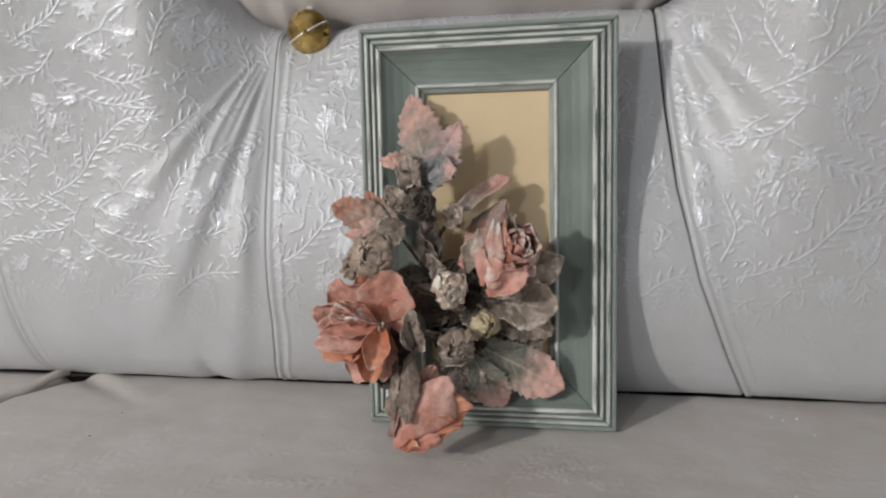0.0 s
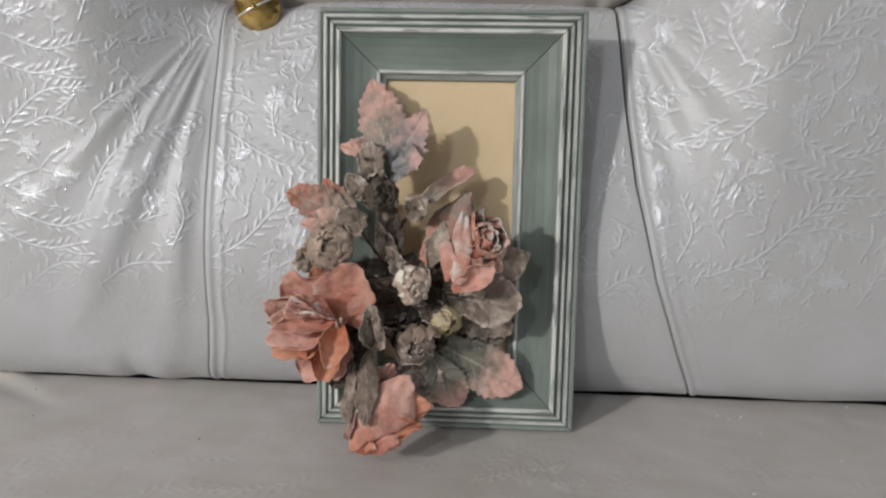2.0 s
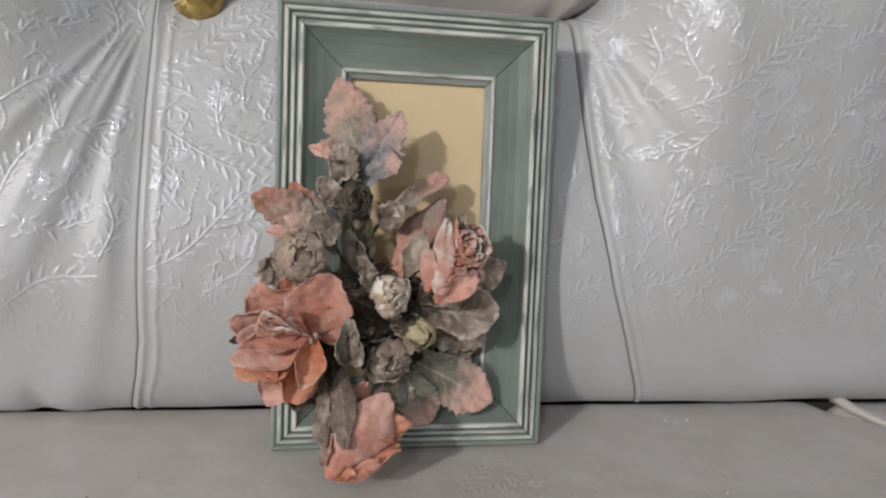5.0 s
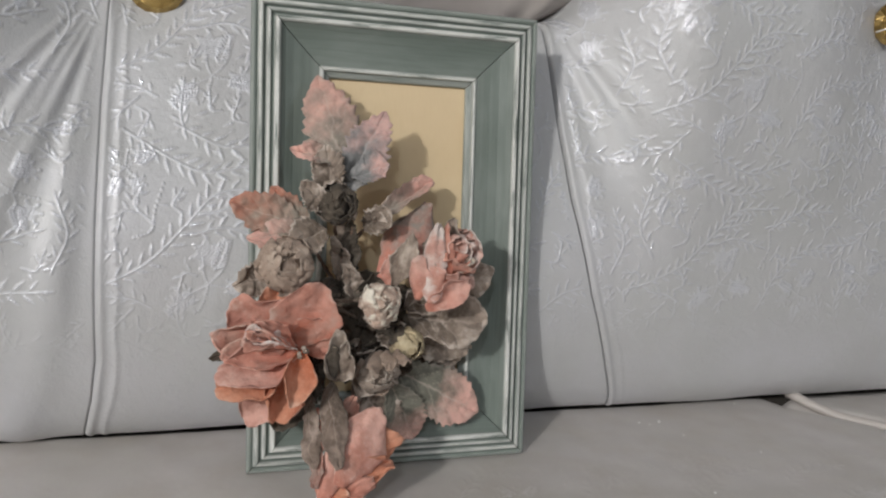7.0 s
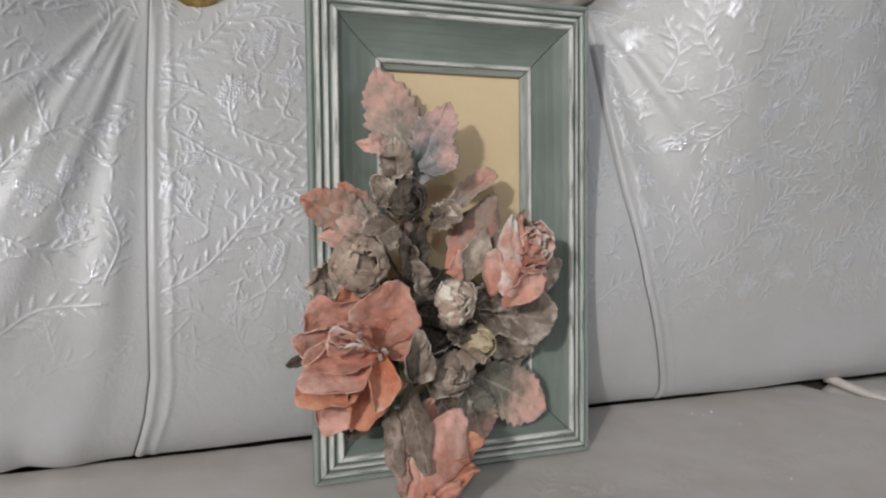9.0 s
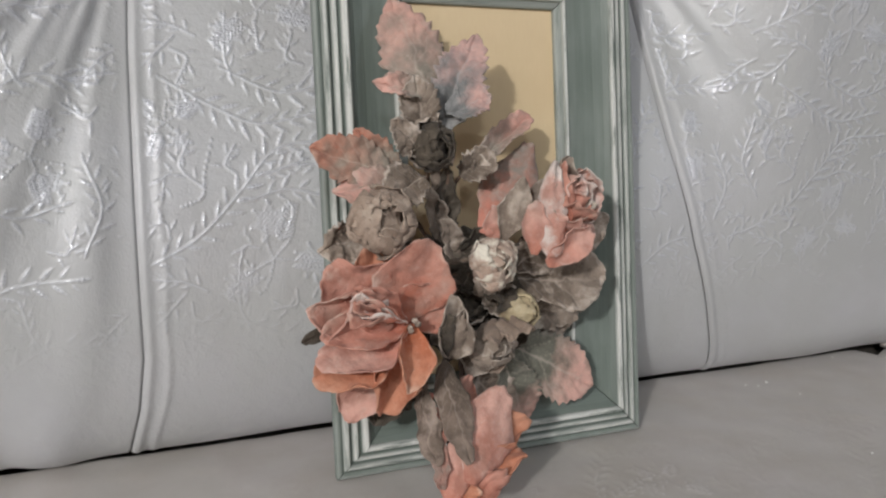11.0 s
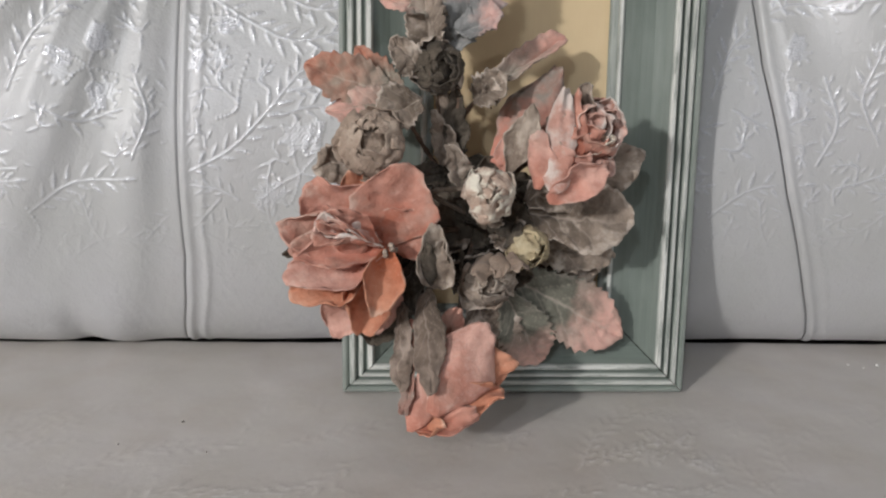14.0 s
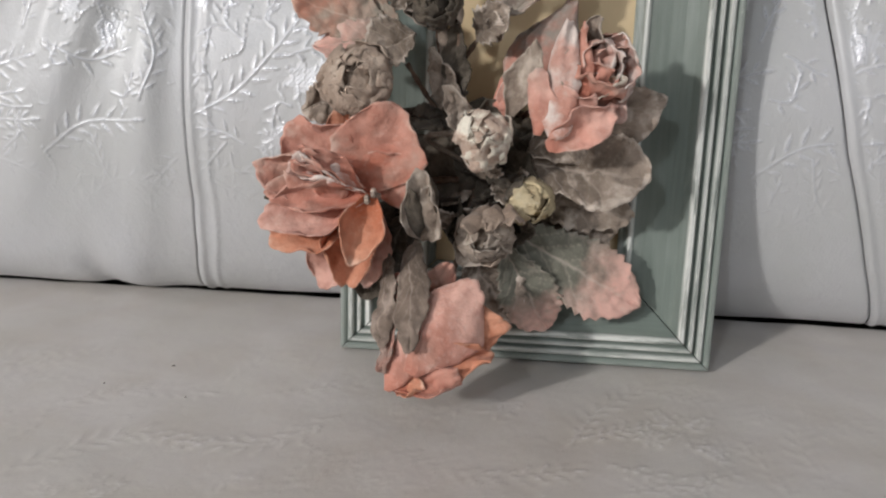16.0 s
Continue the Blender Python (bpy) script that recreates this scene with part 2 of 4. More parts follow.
def tube(points, radii, sides=10):
    """Verts and faces of a round tube through points, closed at both ends."""
    pts = [Vector(p) for p in points]
    verts, faces = [], []
    ref = Vector((0.13, 0.31, 0.94))
    for i, p in enumerate(pts):
        d = (pts[min(i + 1, len(pts) - 1)] - pts[max(i - 1, 0)]).normalized()
        a = d.cross(ref)
        a = a.normalized() if a.length > 1e-4 else Vector((1, 0, 0))
        b = d.cross(a)
        r = radii[i] if isinstance(radii, (list, tuple)) else radii
        for k in range(sides):
            ang = 2 * math.pi * k / sides
            verts.append(p + a * r * math.cos(ang) + b * r * math.sin(ang))
    for i in range(len(pts) - 1):
        for k in range(sides):
            q = (k + 1) % sides
            faces.append((i * sides + k, i * sides + q, (i + 1) * sides + q, (i + 1) * sides + k))
    faces.append(tuple(range(sides - 1, -1, -1)))
    faces.append(tuple((len(pts) - 1) * sides + k for k in range(sides)))
    return verts, faces


def smooth_curve(pts, n):
    """n points on a Catmull-Rom curve through pts (arrays of rows)."""
    p = np.asarray(pts, float)
    p = np.vstack([2 * p[0] - p[1], p, 2 * p[-1] - p[-2]])
    out = []
    for s in np.linspace(0, len(p) - 3 - 1e-6, n):
        i = int(s)
        f = s - i
        a, b, c, d = p[i:i + 4]
        out.append(0.5 * (2 * b + (c - a) * f + (2 * a - 5 * b + 4 * c - d) * f ** 2 + (3 * b - a - 3 * c + d) * f ** 3))
    return np.array(out)


def smoothstep(a, b, x):
    t = np.clip((x - a) / (b - a), 0, 1)
    return t * t * (3 - 2 * t)


# ---- woven flower pattern: height and thread mask on a flat sheet ----
class Weave:
    def __init__(self, x0, y0, x1, y1, step):
        self.x0, self.y0, self.step = x0, y0, step
        self.h = np.zeros((int((y1 - y0) / step) + 2, int((x1 - x0) / step) + 2), np.float32)

    def stamp(self, cx, cy, reach, shape):
        r, c = self.h.shape
        i0, i1 = max(0, int((cy - reach - self.y0) / self.step)), min(r, int((cy + reach - self.y0) / self.step) + 2)
        j0, j1 = max(0, int((cx - reach - self.x0) / self.step)), min(c, int((cx + reach - self.x0) / self.step) + 2)
        if i0 >= i1 or j0 >= j1:
            return
        yy, xx = np.mgrid[i0:i1, j0:j1]
        v = shape(xx * self.step + self.x0 - cx, yy * self.step + self.y0 - cy)
        self.h[i0:i1, j0:j1] = np.maximum(self.h[i0:i1, j0:j1], v)

    def leaflet(self, x, y, ang, length, width, height=1.0):
        ca, sa = math.cos(ang), math.sin(ang)

        def shape(dx, dy):
            u, v = (dx * ca + dy * sa) / length, (-dx * sa + dy * ca) / width
            w = np.sqrt(np.clip(1 - (2 * u - 1) ** 2, 0, 1)) * (1.15 - 0.5 * u)
            ribs = 0.74 + 0.26 * np.sin(u * length / 0.0022 * 2 * math.pi + np.abs(v) * 3)
            return height * np.clip(1.4 * (w - np.abs(v) * 2), 0, 1) * ribs * (w > 0)
        self.stamp(x, y, length * 1.1, shape)

    def dot(self, x, y, r, height=0.8):
        self.stamp(x, y, r * 1.2, lambda dx, dy: height * np.sqrt(np.clip(1 - (dx ** 2 + dy ** 2) / r ** 2, 0, 1)))

    def line(self, pts, r, height=0.85, beads=0.0):
        pts = np.asarray(pts)
        gap = np.linalg.norm(np.diff(pts, axis=0), axis=1).sum()
        dense = smooth_curve(pts, max(3, int(gap / (beads or r * 0.7))))
        for x, y in dense:
            self.dot(x, y, r, height)
        return dense

    def spray(self, pts, rng, leaf=0.0100, gap=0.0086):
        dense = self.line(pts, 0.0008, 0.7)
        walked, side = 0.0, 1
        for k in range(1, len(dense)):
            d = dense[k] - dense[k - 1]
            walked += float(np.hypot(*d))
            if walked > gap / 2:
                walked, side = 0.0, -side
                f = k / len(dense)
                ang = math.atan2(d[1], d[0]) + side * (0.70 + rng.uniform(-0.15, 0.15))
                size = leaf * (0.80 + 0.4 * math.sin(math.pi * f)) * rng.uniform(0.85, 1.12)
                ox, oy = dense[k] + 0.0020 * np.array((math.cos(ang), math.sin(ang)))
                self.leaflet(ox, oy, ang, size, size * 0.36, rng.uniform(0.7, 1.0))
        d = dense[-1] - dense[-3]
        self.leaflet(*dense[-1], math.atan2(d[1], d[0]), leaf, leaf * 0.36)

    def lobe(self, x, y, r, ang):
        """A flat, finely hatched petal with a scalloped, beaded rim."""
        def shape(dx, dy):
            rad, th = np.hypot(dx, dy), np.arctan2(dy, dx)
            rim = r * (0.80 + 0.14 * np.cos(7 * (th - ang)))
            hatch = 0.32 + 0.12 * np.sin((dx * math.cos(ang + 0.8) + dy * math.sin(ang + 0.8)) / 0.0021 * 2 * math.pi)
            return hatch * np.clip((rim - rad) / 0.0012, 0, 1)
        self.stamp(x, y, r, shape)
        for k in range(7):
            a = ang + k * 2 * math.pi / 7
            self.dot(x + 0.92 * r * math.cos(a), y + 0.92 * r * math.sin(a), 0.0012, 0.75)

    def flower(self, x, y, size, turn, rng):
        for k in range(5):
            a = turn + k * 1.26 + rng.uniform(-0.25, 0.25)
            length = size * (0.55 if k % 2 else 0.95)
            bend = rng.uniform(-0.4, 0.4)
            tip = np.array((x, y)) + length * np.array((math.cos(a + bend), math.sin(a + bend)))
            mid = np.array((x, y)) + 0.5 * length * np.array((math.cos(a), math.sin(a)))
            self.line([(x, y), mid, tip], 0.0009, 0.75, 0.0020)
            if k % 2 == 0:
                for j in range(9):
                    f = 0.35 + 0.075 * j
                    q = np.array((x, y)) * (1 - f) + tip * f
                    for s in (-1, 1):
                        self.leaflet(*q, a + bend + s * 0.85, 0.0085 * (1.2 - 0.6 * f), 0.0020)
        for k in range(3):
            a = turn + 1.0 + k * 2.1 + rng.uniform(-0.3, 0.3)
            self.lobe(x + 0.60 * size * math.cos(a), y + 0.60 * size * math.sin(a), size * rng.uniform(0.26, 0.36), a)

    def repeat(self, ox, oy, seed, k=0.80):
        """One drop of the pattern: long sprays, sprays turned back, flowers, beaded tendrils and loose buds."""
        rng = random.Random(seed)
        P = lambda *pts: [(ox + k * a + rng.uniform(-0.002, 0.002), oy + k * b + rng.uniform(-0.002, 0.002)) for a, b in pts]
        self.flower(ox, oy, 0.036, 0.9, rng)
        self.spray(P((-0.100, -0.004), (-0.055, 0.018), (-0.025, 0.050), (0.010, 0.078), (0.048, 0.086)), rng)
        self.spray(P((-0.070, 0.135), (-0.036, 0.112), (0.0, 0.098), (0.040, 0.104)), rng)
        self.spray(P((0.055, -0.030), (0.075, 0.010), (0.108, 0.038), (0.140, 0.036)), rng)
        self.spray(P((0.060, 0.062), (0.092, 0.082), (0.128, 0.084)), rng)
        self.spray(P((-0.03, -0.045), (0.015, -0.060), (0.055, -0.052)), rng)
        self.spray(P((-0.085, 0.030), (-0.10, 0.060), (-0.095, 0.090)), rng)
        self.spray(P((-0.06, -0.02), (-0.085, -0.045), (-0.12, -0.05)), rng)
        self.spray(P((-0.012, 0.044), (0.012, 0.052), (0.045, 0.044)), rng, 0.008)
        self.spray(P((0.072, -0.042), (0.10, -0.052), (0.125, -0.044)), rng, 0.008)
        self.spray(P((-0.125, 0.010), (-0.118, 0.040), (-0.125, 0.070)), rng, 0.008)
        self.spray(P((-0.05, 0.052), (-0.062, 0.066), (-0.058, 0.080)), rng, 0.007)
        self.flower(ox + k * 0.110, oy - k * 0.014, 0.026, 2.4, rng)
        self.flower(ox - k * 0.070, oy + k * 0.100, 0.022, 4.1, rng)
        self.line(P((-0.040, 0.085), (-0.045, 0.062), (-0.05, 0.045), (-0.06, 0.042)), 0.0011, 0.8, 0.0028)
        self.line(P((0.05, 0.02), (0.062, 0.04), (0.055, 0.062)), 0.0011, 0.8, 0.0028)
        for _ in range(5):
            px, py, a = rng.uniform(-0.12, 0.12), rng.uniform(-0.06, 0.10), rng.uniform(0, 6.28)
            b = a + rng.uniform(-0.9, 0.9)
            self.spray(P((px, py), (px + 0.016 * math.cos(a), py + 0.016 * math.sin(a)), (px + 0.018 * (math.cos(a) + math.cos(b)), py + 0.018 * (math.sin(a) + math.sin(b)))), rng, 0.0075, 0.006)
        for _ in range(30):
            a = rng.uniform(0, 6.28)
            self.leaflet(ox + k * rng.uniform(-0.13, 0.13), oy + k * rng.uniform(-0.07, 0.11), a, rng.uniform(0.004, 0.007), 0.0019, 0.7)

    def fill(self, count, seed):
        """Short curved fronds wherever the ground is still empty."""
        rng = random.Random(seed)
        r, c = self.h.shape
        reach = int(0.0075 / self.step)
        for _ in range(count):
            i, j = rng.randrange(reach, r - reach), rng.randrange(reach, c - reach)
            if self.h[i - reach:i + reach, j - reach:j + reach].mean() > 0.012:
                continue
            x, y, a, turn = self.x0 + j * self.step, self.y0 + i * self.step, rng.uniform(0, 6.28), rng.choice((-0.7, 0.7))
            n = rng.uniform(0.007, 0.011)
            pts = [(x - n * math.cos(a - turn), y - n * math.sin(a - turn)), (x, y), (x + n * math.cos(a + turn), y + n * math.sin(a + turn))]
            self.spray(pts, rng, rng.uniform(0.0065, 0.0085), 0.0062)

    def soften(self, times):
        for _ in range(times):
            p = np.pad(self.h, 1, mode="edge")
            self.h = 0.4 * self.h + 0.15 * (p[:-2, 1:-1] + p[2:, 1:-1] + p[1:-1, :-2] + p[1:-1, 2:])

    def read(self, X, Y):
        fx, fy = (X - self.x0) / self.step, (Y - self.y0) / self.step
        r, c = self.h.shape
        j, i = np.clip(fx.astype(int), 0, c - 2), np.clip(fy.astype(int), 0, r - 2)
        a, b = np.clip(fx - j, 0, 1), np.clip(fy - i, 0, 1)
        h = self.h
        return (h[i, j] * (1 - a) + h[i, j + 1] * a) * (1 - b) + (h[i + 1, j] * (1 - a) + h[i + 1, j + 1] * a) * b


def wobble(X, Y, size, seed):
    """Soft low waves from a few crossed sines."""
    rng = random.Random(seed)
    out = np.zeros_like(X)
    for k in range(7):
        a, f, p = rng.uniform(0, 6.28), rng.uniform(0.6, 1.7) / size, rng.uniform(0, 6.28)
        out += np.sin((X * math.cos(a) + Y * math.sin(a)) * f * 2 * math.pi + p)
    return out / 7


# ---- room shell ----
def room():
    for name, size, centre, mat in (
            ("floor", (7.2, 7.2, 0.1), (0, -2.2, -0.05), FLOOR),
            ("ceiling", (7.2, 7.2, 0.1), (0, -2.2, 2.65), WALL),
            ("wall_north", (7.2, 0.12, 2.6), (0, 1.06, 1.3), WALL),
            ("wall_south", (7.2, 0.12, 2.6), (0, -5.46, 1.3), WALL),
            ("wall_west", (0.12, 6.4, 2.6), (-3.4, -2.2, 1.3), WALL),
            ("wall_east", (0.12, 6.4, 2.6), (3.4, -2.2, 1.3), WALL)):
        ob = part(name, box_bm(size, centre), mat, None, "plain pale painted " + name.split("_")[0] + " closing the room")
        tagged(ob, kind="structure")


room()

# ---- sofa ----
sofa = tagged(new("sofa"), "pearly white sofa in embossed floral brocade with crystal buttons", "sofa")

# profiles of the back, bottom to top: (y, z)
FLAT = smooth_curve([(0.135, 0.452), (0.092, 0.4485), (0.070, 0.455), (0.054, 0.475), (0.043, 0.505), (0.037, 0.54), (0.036, 0.575), (0.041, 0.612), (0.052, 0.652), (0.066, 0.692), (0.082, 0.738), (0.095, 0.774), (0.110, 0.789), (0.15, 0.796)], 620)
FULL = smooth_curve([(0.135, 0.452), (0.090, 0.4495), (0.066, 0.455), (0.048, 0.475), (0.038, 0.505), (0.032, 0.54), (0.029, 0.58), (0.027, 0.62), (0.024, 0.66), (0.021, 0.70), (0.019, 0.75), (0.018, 0.81), (0.024, 0.87), (0.06, 0.93)], 620)

SEAMS = [  # x of each upright seam against z
    ([0.44, 0.95], [-0.80, -0.80]),
    ([0.44, 0.468, 0.55, 0.70, 0.95], [-0.470, -0.481, -0.491, -0.495, -0.495]),
    ([0.445, 0.49, 0.523, 0.616, 0.70, 0.775, 0.95], [-0.223, -0.212, -0.2075, -0.2065, -0.205, -0.2015, -0.199]),
    ([0.445, 0.50, 0.568, 0.646, 0.71, 0.782, 0.95], [0.224, 0.200, 0.175, 0.156, 0.147, 0.140, 0.136]),
    ([0.44, 0.47, 0.55, 0.70, 0.95], [0.520, 0.528, 0.522, 0.505, 0.475]),
    ([0.44, 0.95], [0.82, 0.82]),
]

weave = Weave(-0.66, 0.40, 0.70, 1.0, 0.0006)
for col in range(-3, 5):
    for row in range(-1, 4):
        weave.repeat(-0.132 + 0.212 * col, 0.578 + 0.146 * row + 0.073 * (col % 2), 40 + (col % 2))
weave.fill(4000, 7)
weave.soften(1)


def fold(dx, dz, angles, reach, width, start=0.02):
    """Gathers that fan out from a button: ridges at the given angles (degrees from straight down)."""
    r, a = np.hypot(dx, dz), np.degrees(np.arctan2(dx, -dz))
    out = np.zeros_like(dx)
    for k, (deg, amp) in enumerate(angles):
        bend = deg + 5 * r * math.sin(k * 2.1) / 0.3
        out += amp * np.exp(-((a - bend) / width) ** 2) * smoothstep(start, start + 0.05, r) * (1 - smoothstep(reach * 0.55, reach, r))
    return out


def back_panel(k, x_cells, label):
    rows = len(FLAT)
    z_flat, z_full = FLAT[:, 1], FULL[:, 1]
    u = np.linspace(0, 1, x_cells)
    xl, xr = np.interp(z_flat, *SEAMS[k]), np.interp(z_flat, *SEAMS[k + 1])
    X = xl[:, None] * (1 - u) + xr[:, None] * u
    from_l, from_r = X - xl[:, None], xr[:, None] - X
    # the outermost pull on one side only shows low down
    low = smoothstep(0.52, 0.60, z_flat)[:, None] * np.ones_like(X)
    if k == 2:
        w = np.zeros_like(X)
    else:
        w = np.ones_like(X)
        if k in (1, 3, 4):
            w *= 0.55 + 0.45 * smoothstep(0.0, 0.16, from_l) if k == 4 else np.maximum(smoothstep(0.0, 0.11, from_l), low if k == 1 else 0)
        if k in (0, 1, 3):
            w *= 0.55 + 0.45 * smoothstep(0.0, 0.16, from_r) if k == 3 else np.maximum(smoothstep(0.0, 0.11, from_r), low if k == 0 else 0)
    if k < 2:
        w = w * (0.40 + (0.36 + 0.40 * smoothstep(0.14, 0.32, from_r)) * smoothstep(0.58, 0.86, FULL[:, 1:]))
    Y = FLAT[:, :1] * (1 - w) + FULL[:, :1] * w
    Z = FLAT[:, 1:] * (1 - w) + FULL[:, 1:] * w
    edge = np.minimum(from_l, from_r)
    out = 0.0016 * wobble(X, Z, 0.16, 3 + k) * smoothstep(0.0, 0.025, edge)
    for bx, bz in ((-0.172, 0.792), (0.458, 0.815)):
        out -= 0.008 * np.exp(-(((X - bx) / 0.030) ** 2 + ((Z - bz) / 0.034) ** 2))
    if k == 2:
        out += 0.004 * np.sin(np.clip(u, 0, 1) * math.pi)[None, :] * smoothstep(0.45, 0.5, Z)
        out += 0.0065 * np.exp(-(X / 0.075) ** 4 - ((Z - 0.575) / 0.06) ** 2)
    if k == 1:
        out += fold(X + 0.196, Z - 0.80, [(-8, 0.0028), (-14, 0.0026), (-19, 0.0038), (-25, 0.0032), (-31, 0.0036), (-37, 0.0016)], 0.36, 2.6, 0.03)
        out += 0.003 * np.exp(-((X + 0.262) / 0.016) ** 2 - ((Z - 0.470) / 0.03) ** 2)
        out -= 0.003 * np.exp(-((X + 0.29) / 0.010) ** 2 - ((Z - 0.463) / 0.02) ** 2)
    if k == 3:
        out += fold(X - 0.142, Z - 0.80, [(10, 0.0020), (25, 0.0024), (42, 0.0016)], 0.27, 4.6)
        out -= 0.002 * np.exp(-((X - 0.40) / 0.05) ** 2 - ((Z - 0.458) / 0.012) ** 2)
    deep = np.where(from_l < 0.15, 1 - low if k == 1 else 1.0, 1 - low if k == 0 else 1.0)
    high = smoothstep(0.56, 0.76, Z)
    slit = np.where(from_l < from_r, 0.0006 if k == 2 else 0.0016 + 0.004 * high, 0.0013 if k == 1 else 0.0022 + 0.006 * high)
    out = out * (1 - deep * (1 - smoothstep(0.0, 0.004 if k == 2 else 0.022, edge))) - slit * deep * np.exp(-(edge / np.where(from_l < from_r, 0.0009, 0.0009 if k == 1 else 0.0014)) ** 2)
    if k in (1, 2, 3):
        out += (0.0012 if k == 2 else 0.0011) * np.exp(-((from_l - 0.0036) / 0.0026) ** 2)
        out += (0.0008 if k == 2 else 0.0003) * np.exp(-((from_l - 0.0135 - 0.0008 * np.sin(Z * 90)) / 0.0024) ** 2) * (1 + 0.15 * np.sin(Z * 1400))
    h = weave.read(X + 0.003 * wobble(X, Z, 0.1, 9), Z)
    h *= smoothstep(0.490, 0.590, Z) * (0.75 + 0.25 * smoothstep(0.52, 0.62, Z)) * smoothstep(0.004, 0.010, edge)
    out += 0.00055 * h
    # push along the surface normal, which lies in the y-z plane nearly everywhere
    dY, dZ = np.gradient(Y, axis=0), np.gradient(Z, axis=0)
    ln = np.hypot(dY, dZ) + 1e-9
    Y2, Z2 = Y - out * dZ / ln, Z + out * dY / ln
    return grid_object("back_panel", X, Y2, Z2, BACK_CLOTH, sofa, label, {"thread": h})


back_panel(0, 80, "")
back_panel(1, 460, "gathered brocade panel with folds fanning from a button")
back_panel(2, 540, "smooth brocade panel between two seams")
back_panel(3, 480, "puffed brocade panel with soft gathers")
back_panel(4, 80, "")


def head_roll():
    """The gathered satin roll above the middle of the back."""
    n, sides = 150, 40
    verts, faces = [], []
    for i in range(n):
        f = i / (n - 1)
        x = -0.285 + 0.435 * f
        r = 0.052 * (1 - 0.75 * smoothstep(0.13, 0.0, np.array(f)) ** 2) * (1 - 0.12 * smoothstep(0.93, 1.0, np.array(f)) ** 2)
        for k in range(sides):
            a = 2 * math.pi * k / sides
            pleat = 0.0016 * math.sin(x * 210 + 1.5 * math.sin(a)) * (math.exp(-((x + 0.20) / 0.05) ** 2) + 1.6 * math.exp(-((x - 0.145) / 0.035) ** 2)) + 0.0008 * math.sin(x * 61 + a * 2)
            rr = float(r) + pleat
            slant = float(smoothstep(0.80, 1.0, np.array(f))) * 0.9 * (rr * math.sin(a) + 0.048)
            verts.append((x + slant, 0.150 + rr * 0.95 * math.cos(a), 0.841 + rr * math.sin(a) * 1.05))
    for i in range(n - 1):
        for k in range(sides):
            q = (k + 1) % sides
            faces.append((i * sides + k, (i + 1) * sides + k, (i + 1) * sides + q, i * sides + q))
    faces.append(tuple(range(sides)))
    faces.append(tuple((n - 1) * sides + k for k in range(sides - 1, -1, -1)))
    mesh_object("head_roll", verts, faces, SATIN, sofa, "plain satin roll over the crease")


head_roll()


def crystal_button(centre, facing, size, hung=True):
    """A faceted amber dome on a rim, with a pale bar across it and a satin loop behind."""
    turn = Vector(facing).to_track_quat("Z", "Y").to_matrix().to_4x4()
    m4 = Matrix.Translation(centre) @ turn
    verts, faces = [], []
    rings = [(1.0, -0.10), (1.0, 0.08), (0.80, 0.30), (0.46, 0.44), (0.16, 0.47)]
    sides = 18
    for j, (r, h) in enumerate(rings):
        for k in range(sides):
            a = 2 * math.pi * (k + 0.5 * (j % 2)) / sides
            verts.append(m4 @ Vector((size * r * math.cos(a), size * r * math.sin(a), size * h)))
    for j in range(len(rings) - 1):
        for k in range(sides):
            q = (k + 1) % sides
            a, b, c, d = j * sides + k, j * sides + q, (j + 1) * sides + q, (j + 1) * sides + k
            if j % 2:
                faces += [(a, b, c), (a, c, d)]
            else:
                faces += [(a, b, d), (b, c, d)]
    faces.append(tuple((len(rings) - 1) * sides + k for k in range(sides)))
    faces.append(tuple(range(sides - 1, -1, -1)))
    dome = mesh_object("crystal_button", verts, faces, AMBER, sofa, "large faceted amber crystal button", smooth=False)
    # pale bar stands in for the streak of light reflected across the dome
    wire = [m4 @ Vector((size * s * math.cos(0.45), size * s * math.sin(0.45), size * (0.50 - 0.42 * abs(s) ** 2.2))) for s in np.linspace(-0.99, 0.99, 15)]
    v, f = tube(wire, 0.0011, 6)
    mesh_object("wire", v, f, GLINT_BAR, dome, "pale bar standing in for a reflection across the button")
    bm = bmesh.new()
    bmesh.ops.create_uvsphere(bm, u_segments=12, v_segments=8, radius=size * 0.13, matrix=m4 @ Matrix.Translation((0, 0, size * 0.49)))
    part("stud", bm, AMBER, dome, "", True)
    if hung:
        loop = [m4 @ Vector((0.0, size * s, -0.004 - 0.01 * s)) for s in np.linspace(0.2, 1.5, 8)]
        v, f = tube(loop, [0.003, 0.003, 0.0035, 0.004, 0.0045, 0.005, 0.006, 0.007], 10)
        mesh_object("loop", v, f, SATIN, dome, "satin loop that holds the button")


crystal_button((-0.171, 0.098, 0.788), (0.02, -1, -0.05), 0.0205)
crystal_button((0.455, 0.042, 0.814), (-0.30, -1, -0.05), 0.0205, False)


# seat: three cushions side by side
SEAT_EDGE_L = ([-0.52, -0.10, 0.02, 0.07, 0.14], [-0.565, -0.545, -0.502, -0.462, -0.44])
SEAT_EDGE_R = ([-0.52, -0.10, 0.00, 0.057, 0.14], [0.56, 0.53, 0.484, 0.430, 0.40])
seat_weave = Weave(-0.6, -0.56, 0.6, 0.16, 0.0008)
for col in range(-3, 4):
    for row in range(-3, 2):
        seat_weave.repeat(-0.03 + 0.262 * col, -0.055 + 0.178 * row + 0.089 * (col % 2), 80 + (col % 2), 1.0)


